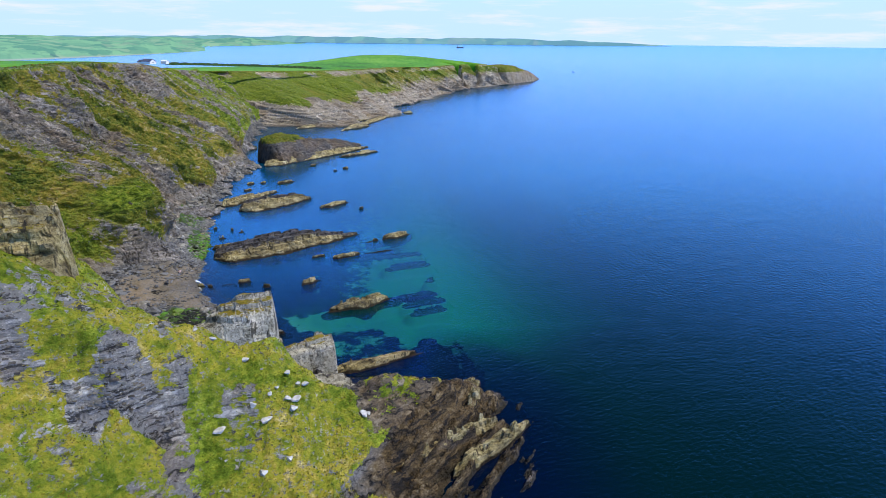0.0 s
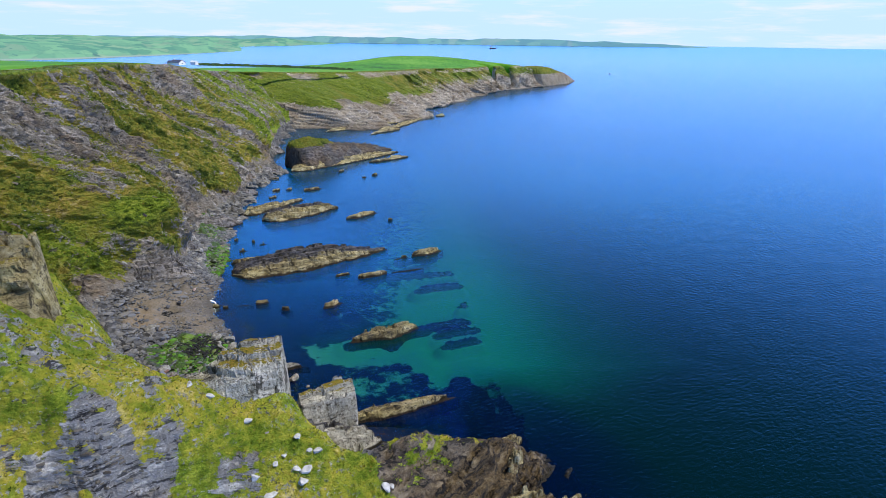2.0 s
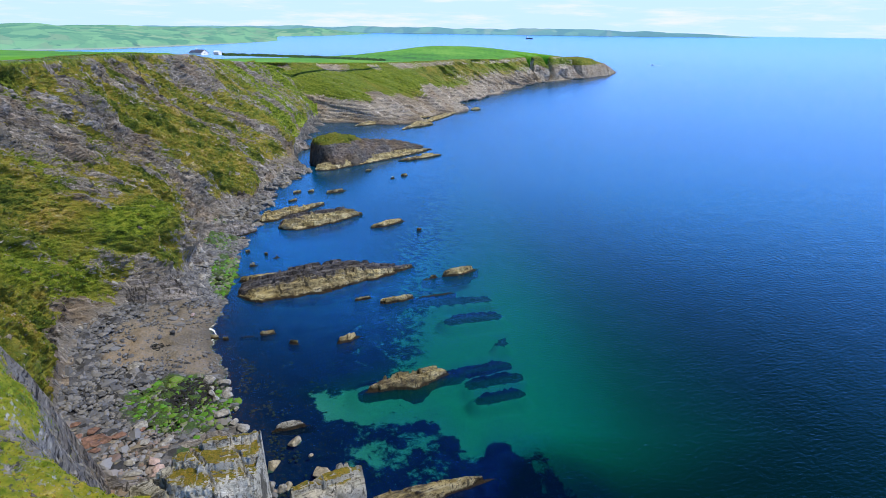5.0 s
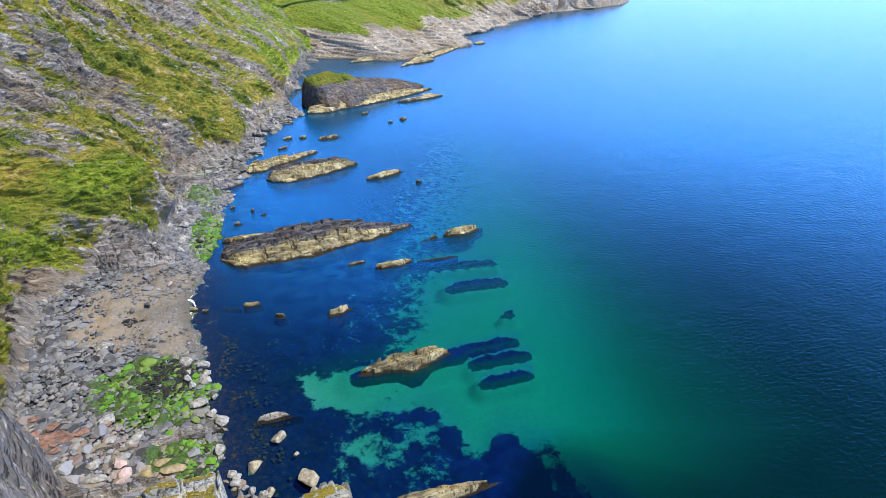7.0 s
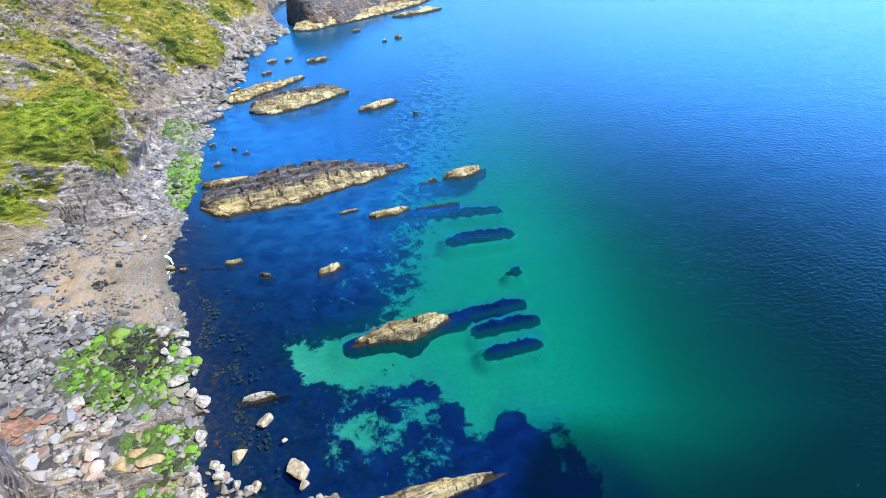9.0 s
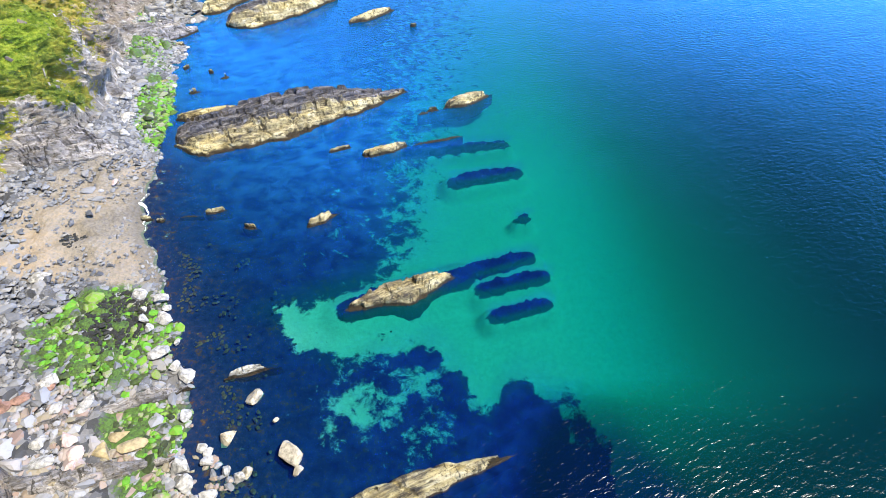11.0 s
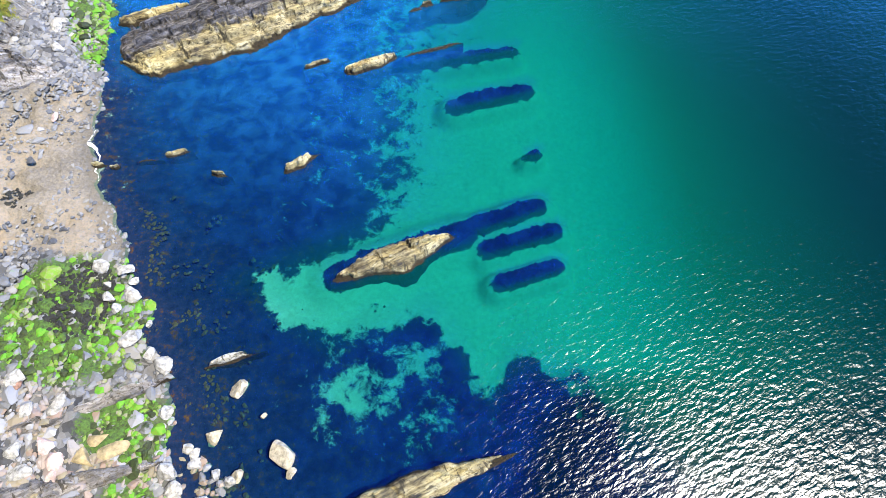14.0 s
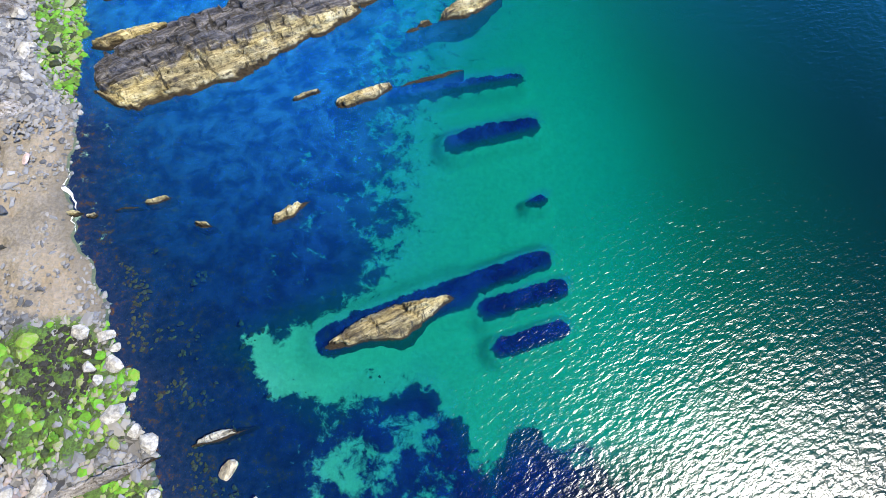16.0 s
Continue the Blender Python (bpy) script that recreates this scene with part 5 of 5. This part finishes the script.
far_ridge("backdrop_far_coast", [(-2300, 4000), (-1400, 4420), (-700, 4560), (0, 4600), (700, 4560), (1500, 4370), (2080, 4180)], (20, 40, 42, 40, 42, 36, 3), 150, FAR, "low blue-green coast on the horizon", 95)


# ---- slate ribs on the beach ----
RIBS = "slate ribs on the beach"
fin_rock("slate_rib", (-55, 112.6), (-36.4, 120.8), 2.8, (1.9, 1.6, 1.6, 1.8), 0.2, 0.5, 51, 0.1, "long grey slate rib across the beach", "rock outcrop", RIBS, mat=RIB_ROCK)
fin_rock("slate_rib", (-60, 103.4), (-35.5, 110.6), 4.6, (3.4, 2.6, 2.0, 1.6), 0.2, 0.5, 52, 0.1, "broad grey slate rib below the headland", "rock outcrop", RIBS, mat=RIB_ROCK)
fin_rock("slate_rib", (-94, 163), (-66.5, 171), 13, (8.5, 7.5, 6.5, 4.0), 0.25, 1.5, 53, 0.1, "dark bedded slate outcrop under the green shelf", "rock outcrop", RIBS, mat=RIB_ROCK, lee=0.7)
fin_rock("slate_rib", (-92, 150), (-78, 157), 5, (4, 3.4, 2.4, 1.4), 0.25, 2.0, 59, 0.1, "low slate ledge between the shingle and the cliff", "rock outcrop", RIBS, mat=RIB_ROCK, lee=0.7)
fin_rock("slate_rib", (-90, 180), (-72, 192), 8, (6, 5, 4, 2.5), 0.2, 2.0, 54, 0.1, "dark slate buttress at the cliff foot", "rock outcrop", RIBS, mat=RIB_ROCK, lee=0.6)
fin_rock("slate_rib", (-92, 214), (-71, 226), 8, (5, 4, 3, 2), 0.2, 1.0, 55, 0.1, "grey slate ledge at the cliff foot", "rock outcrop", RIBS, mat=RIB_ROCK, lee=0.6)
fin_rock("slate_rib", (-95, 258), (-77, 270), 8, (6, 5, 3, 2), 0.2, 1.0, 56, 0.1, "stepped slate ledge at the cliff foot", "rock outcrop", RIBS, mat=RIB_ROCK)
fin_rock("slate_rib", (-98, 296), (-76, 312), 10, (8, 6, 4, 3), 0.2, 1.0, 57, 0.1, "blocky slate ledge opposite the large islet", "rock outcrop", RIBS, mat=RIB_ROCK)
fin_rock("slate_rib", (-112, 352), (-88, 372), 12, (9, 8, 6, 4), 0.2, 1.0, 58, 0.1, "pale slate steps in the inlet", "rock outcrop", RIBS, mat=RIB_ROCK)


# ---- house on the clifftop ----
def part(name, bm, mat, parent, label=""):
    me = bpy.data.meshes.new(name)
    bm.to_mesh(me)
    bm.free()
    me.materials.append(mat)
    ob = new(name, me)
    ob.parent = parent
    return tagged(ob, label)


def box(bm, x0, y0, z0, x1, y1, z1):
    v = bmesh.ops.create_cube(bm, size=1.0)["verts"]
    bmesh.ops.scale(bm, vec=(x1 - x0, y1 - y0, z1 - z0), verts=v)
    bmesh.ops.translate(bm, vec=((x0 + x1) / 2, (y0 + y1) / 2, (z0 + z1) / 2), verts=v)
    return bm


def gable(x0, y0, x1, y1, z0, eave, ridge):
    """Walls with gables on the y ends."""
    bm = bmesh.new()
    xm = (x0 + x1) / 2
    ring = [(x0, z0), (x1, z0), (x1, eave), (xm, ridge), (x0, eave)]
    a = [bm.verts.new((x, y0, z)) for x, z in ring]
    b = [bm.verts.new((x, y1, z)) for x, z in ring]
    bm.faces.new(a)
    bm.faces.new(b[::-1])
    for i in range(5):
        bm.faces.new((a[i], b[i], b[(i + 1) % 5], a[(i + 1) % 5]))
    bmesh.ops.recalc_face_normals(bm, faces=bm.faces)
    return bm


def roof(x0, y0, x1, y1, eave, ridge, over=0.35, thick=0.22):
    bm = bmesh.new()
    xm = (x0 + x1) / 2
    k = (ridge - eave) / (xm - x0)
    ring = [(x0 - over, eave - over * k + 0.06), (xm, ridge + 0.06), (x1 + over, eave - over * k + 0.06), (x1 + over, eave - over * k + 0.06 + thick), (xm, ridge + 0.06 + thick), (x0 - over, eave - over * k + 0.06 + thick)]
    a = [bm.verts.new((x, y0 - over, z)) for x, z in ring]
    b = [bm.verts.new((x, y1 + over, z)) for x, z in ring]
    for q in ((0, 1, 4, 5), (1, 2, 3, 4)):
        bm.faces.new([a[i] for i in q])
        bm.faces.new([b[i] for i in q[::-1]])
    for i in range(6):
        bm.faces.new((a[i], b[i], b[(i + 1) % 6], a[(i + 1) % 6]))
    bmesh.ops.recalc_face_normals(bm, faces=bm.faces)
    return bm


def house(at, turn):
    h = new("house")
    part("wall", gable(-3.5, -8, 3.5, 3, 0, 2.8, 5.6), WHITE, h, "white rendered gabled wall")
    part("roof", roof(-3.5, -8, 3.5, 3, 2.8, 5.6), SLATE, h, "dark blue-grey slate roof")
    part("wall", gable(-2.5, 3.05, 2.5, 9, 0, 2.4, 4.4), WHITE, h, "white rendered annex")
    part("roof", roof(-2.5, 3.4, 2.5, 9, 2.4, 4.4), SLATE, h)
    part("chimney", box(box(bmesh.new(), -0.4, 1.4, 5.0, 0.4, 2.3, 6.9), -0.5, 1.3, 6.9, 0.5, 2.4, 7.05), WHITE, h)
    for y in (-6, -2.5, 1):
        wd = part("window", box(bmesh.new(), 3.46, y - 0.6, 1.0, 3.56, y + 0.6, 2.2), STEEL, h)
        part("pane", box(bmesh.new(), 3.5, y - 0.5, 1.1, 3.58, y + 0.5, 2.1), GLASS, wd)
    wd = part("window", box(bmesh.new(), -0.6, -8.06, 1.0, 0.6, -7.96, 2.2), STEEL, h)
    part("pane", box(bmesh.new(), -0.5, -8.08, 1.1, 0.5, -7.98, 2.1), GLASS, wd)
    part("door", box(bmesh.new(), 3.46, 2.1, 0.05, 3.55, 2.95, 2.1), HULL, h)
    h.matrix_world = pose(*at, 0, 0, turn) @ Matrix.Diagonal((0.66, 0.66, 0.5, 1))
    tagged(h, "white single-storey house with slate roof on the clifftop", "house")
    g = new("shed")
    part("wall", gable(-2, -2.5, 2, 2.5, 0, 2.2, 3.2), WHITE, g)
    part("roof", roof(-2, -2.5, 2, 2.5, 2.2, 3.2), STEEL, g, "pale sheet roof")
    g.matrix_world = pose(at[0] + 9, at[1] + 5, at[2] - 0.2, 0, 0, turn + 10) @ Matrix.Diagonal((0.7, 0.7, 0.7, 1))
    tagged(g, "small pale outbuilding beside the white house", "shed")


house((-150, 376, 52.4), 62)


# ---- hedges on the pasture ----
def hedge(pts, width, height, label):
    pts = np.array(pts, float)
    n = int(np.sum(np.linalg.norm(np.diff(pts[:, :2], axis=0), axis=1)) / 1.2)
    t = np.linspace(0, len(pts) - 1, n)
    c = np.stack([np.interp(t, range(len(pts)), pts[:, k]) for k in range(3)], 1)
    d = np.gradient(c[:, :2], axis=0)
    d /= np.linalg.norm(d, axis=1)[:, None]
    side = np.stack([-d[:, 1], d[:, 0]], 1)
    v = np.linspace(-1, 1, 9)
    lump = 1 + 0.8 * fbm(t[:, None] * 40, v[None] * 2, 3, 7)
    X, Y = c[:, 0, None] + side[:, 0, None] * v * width / 2 * lump, c[:, 1, None] + side[:, 1, None] * v * width / 2 * lump
    Z = c[:, 2, None] - 0.8 + (height + 0.8) * (1 - v[None] ** 4) * lump
    tagged(new("hedge", grid_mesh("hedge", np.stack([X, Y, Z], 2), HEDGE, {}, flip=True)), label, "hedge", "field hedges")


hedge([(-166, 450, 49.5), (-115, 508, 46.0), (-66, 566, 41.5)], 2.5, 0.8, "dark low hedge along the far field edge")


# ---- boats ----
def loft_hull(length, beam, depth, sheer):
    bm = bmesh.new()
    rows = []
    for i in range(13):
        t = i / 12
        b = beam / 2 * (1 - max(0, (t - 0.55) / 0.45) ** 2) * (0.8 + 0.2 * min(1, t * 4))
        z = depth + sheer * max(0, t - 0.5) ** 2 * 4
        rows.append([bm.verts.new((length * (t - 0.5), y, q)) for y, q in ((-b, z), (-b * 0.85, 0.1 * depth), (0, -0.5), (b * 0.85, 0.1 * depth), (b, z))])
    for r0, r1 in zip(rows, rows[1:]):
        for j in range(4):
            bm.faces.new((r0[j], r1[j], r1[j + 1], r0[j + 1]))
        bm.faces.new((r0[4], r1[4], r1[0], r0[0]))
    bm.faces.new(rows[0])
    bmesh.ops.recalc_face_normals(bm, faces=bm.faces)
    return bm


ship = new("ship")
part("hull", loft_hull(46, 10, 6, 2.5), HULL, ship, "dark blue hull")
part("bridge", box(box(bmesh.new(), -19, -4, 6, -9, 4, 12), -17, -3.4, 12, -11, 3.4, 15), STEEL, ship, "white bridge block")
part("funnel", box(bmesh.new(), -18.5, -1.2, 12, -17.2, 1.2, 16.5), HULL, ship)
part("mast", box(bmesh.new(), 14.8, -0.2, 6, 15.2, 0.2, 14), STEEL, ship)
ship.matrix_world = pose(463, 3872, 18.4, 0, 0, 12)
tagged(ship, "small dark-hulled ship with white bridge far out", "ship")

boat = new("motorboat")
part("hull", loft_hull(7, 2.4, 1.1, 0.5), STEEL, boat, "white hull")
part("cabin", box(box(bmesh.new(), -1.2, -0.8, 1.0, 1.2, 0.8, 2.2), -0.9, -0.7, 2.2, 0.8, 0.7, 2.35), STEEL, boat)
part("wake", box(bmesh.new(), -17, -1.0, -0.06, -3.6, 1.0, 0.12), WHITE, boat, "white foam wake")
boat.matrix_world = pose(433, 1345, 0, 0, 0, 160)
tagged(boat, "small white motorboat with a foam wake", "boat")


# ---- tussocks and loose slates on the slopes ----
def tussock_material():
    m, n = material("tussock grass")
    r = n.add("ShaderNodeNewGeometry").outputs["Random Per Island"]
    p = n.add("ShaderNodeNewGeometry").outputs["Position"]
    k = n.math("ADD", n.math("MULTIPLY", r, 0.25), n.math("MULTIPLY", n.noise(p, 0.16, 7.0, 0.72), 0.9))
    c = n.ramp(k, (0.42, (0.05, 0.1, 0.005)), (0.53, (0.12, 0.17, 0.01)), (0.62, (0.2, 0.2, 0.015)), (0.72, (0.26, 0.2, 0.03)), (0.82, (0.3, 0.24, 0.07)))
    finish(n, c, 0.9, None, spec=0.15)
    return m


TUSSOCK = tussock_material()


def scatter(surface, keep, count, seed):
    """Places on a grid of land where keep(cover, y, z) allows, with the grid's normal."""
    V, cover = SURFACES[surface]
    rng = np.random.default_rng(seed)
    n, m = cover.shape
    du, dv = V[1:, :-1] - V[:-1, :-1], V[:-1, 1:] - V[:-1, :-1]
    nor = np.cross(du, dv)
    area = np.linalg.norm(nor, axis=2)
    nor = nor / np.maximum(area, 1e-9)[:, :, None]
    nor *= np.sign(nor[:, :, 2:3] + 1e-9)
    weight = (area * keep(cover[:-1, :-1], V[:-1, :-1])).ravel()
    cells = rng.choice(len(weight), count, p=weight / weight.sum())
    i, j = np.unravel_index(cells, area.shape)
    a, b = rng.random((count, 1)), rng.random((count, 1))
    return V[i, j] + du[i, j] * a + dv[i, j] * b, nor[i, j], rng


def tussocks(surface, keep, count, low, high, seed, label):
    P, N, rng = scatter(surface, keep, count, seed)
    blades = 5
    size = rng.uniform(low, high, count)
    verts = np.empty((count, blades, 3, 3))
    for b in range(blades):
        a = b * 2 * np.pi / blades + rng.random(count) * 1.2
        out = np.stack([np.cos(a), np.sin(a), np.zeros(count)], 1)
        side = np.stack([-np.sin(a), np.cos(a), np.zeros(count)], 1)
        root = P - N * 0.08
        verts[:, b, 0] = root - side * (size * 0.32)[:, None]
        verts[:, b, 1] = root + side * (size * 0.32)[:, None]
        verts[:, b, 2] = root + out * (size * rng.uniform(0.25, 0.6, count))[:, None] + N * (size * 0.35)[:, None] + np.array([0, 0, 1]) * (size * 0.35)[:, None]
    # blades of one clump share a root point, so that each clump has one tone
    flat = verts.reshape(-1, 3)
    roots = P - N * 0.2
    base = count * blades * 3
    tri = np.arange(count * blades * 3).reshape(-1, 3)
    skirt = np.stack([tri[:, 0], np.repeat(np.arange(count), blades) + base, tri[:, 1]], 1)
    me = bpy.data.meshes.new("tussocks")
    me.from_pydata(np.concatenate([flat, roots]).tolist(), [], np.concatenate([tri, skirt]).tolist())
    me.materials.append(TUSSOCK)
    tagged(new("tussock_grass", me), label, "grass", kind="stuff")


def shards(surface, keep, count, low, high, seed, along, mat, label):
    """Loose slates lying with the beds."""
    P, N, rng = scatter(surface, keep, count, seed)
    t = np.array(along, float) + rng.normal(0, 0.12, (count, 3))
    t -= N * np.sum(t * N, axis=1)[:, None]
    t /= np.linalg.norm(t, axis=1)[:, None]
    s_ = np.cross(N, t)
    size = np.exp(rng.uniform(np.log(low), np.log(high), count))
    verts = np.empty((count, 8, 3))
    for k, (a, b, c) in enumerate(((-1, -1, -1), (1, -1, -1), (1, 1, -1), (-1, 1, -1), (-1, -1, 1), (1, -1, 1), (1, 1, 1), (-1, 1, 1))):
        j = rng.uniform(0.6, 1.1, (count, 3))
        verts[:, k] = P + t * (a * size * 0.5 * j[:, 0])[:, None] + s_ * (b * size * 0.2 * j[:, 1])[:, None] + N * ((c * 0.5 + 0.1) * size * 0.16 * j[:, 2])[:, None]
    quad = np.array([(4, 5, 6, 7), (0, 1, 5, 4), (1, 2, 6, 5), (2, 3, 7, 6), (3, 0, 4, 7)])
    faces = (np.arange(count)[:, None, None] * 8 + quad[None]).reshape(-1, 4)
    me = bpy.data.meshes.new("shards")
    me.from_pydata(verts.reshape(-1, 3).tolist(), [], faces.tolist())
    me.materials.append(mat)
    tagged(new("loose_slates", me), label, "stones", kind="stuff")


def shard_material(name, stops):
    m, n = material(name)
    g = n.add("ShaderNodeNewGeometry")
    fine = n.noise(g.outputs["Position"], 2.5, 5.0, 0.7)
    k = n.math("ADD", n.math("MULTIPLY", g.outputs["Random Per Island"], 0.8), n.math("MULTIPLY", fine, 0.3))
    finish(n, n.ramp(k, *stops), 0.8, fine, 0.5, 0.1)
    return m


SHARD = shard_material("loose slate", ((0.1, (0.035, 0.03, 0.027)), (0.5, (0.13, 0.11, 0.08)), (0.8, (0.19, 0.175, 0.14)), (1.0, (0.28, 0.27, 0.23))))
visible = lambda V: (V[:, :, 1] > 52) & (V[:, :, 0] > -75)
tussocks("headland", lambda c, V: (c > 0.42) * visible(V), 12000, 0.18, 0.42, 1, "tussocky yellow-green grass on the headland")
shards("headland", lambda c, V: (0.04 + (c < 0.35)) * visible(V) * (V[:, :, 2] > 1) * (V[:, :, 0] < -16), 2200, 0.25, 1.0, 2, (0.88, 0.47, -0.1), SHARD, "blue-grey slates loose on the headland ledges")
slope = lambda V: (V[:, :, 1] > 110) & (V[:, :, 1] < 330)
tussocks("cliff", lambda c, V: (c > 0.42) * slope(V), 9000, 0.3, 0.7, 3, "olive and yellow tussock grass on the cliff")
shards("cliff", lambda c, V: (0.08 + 1.0 * (c < 0.5)) * slope(V), 2600, 0.5, 1.8, 4, (0.63, 0.36, -0.7), SHARD, "pale and dark slates loose on the cliff face")
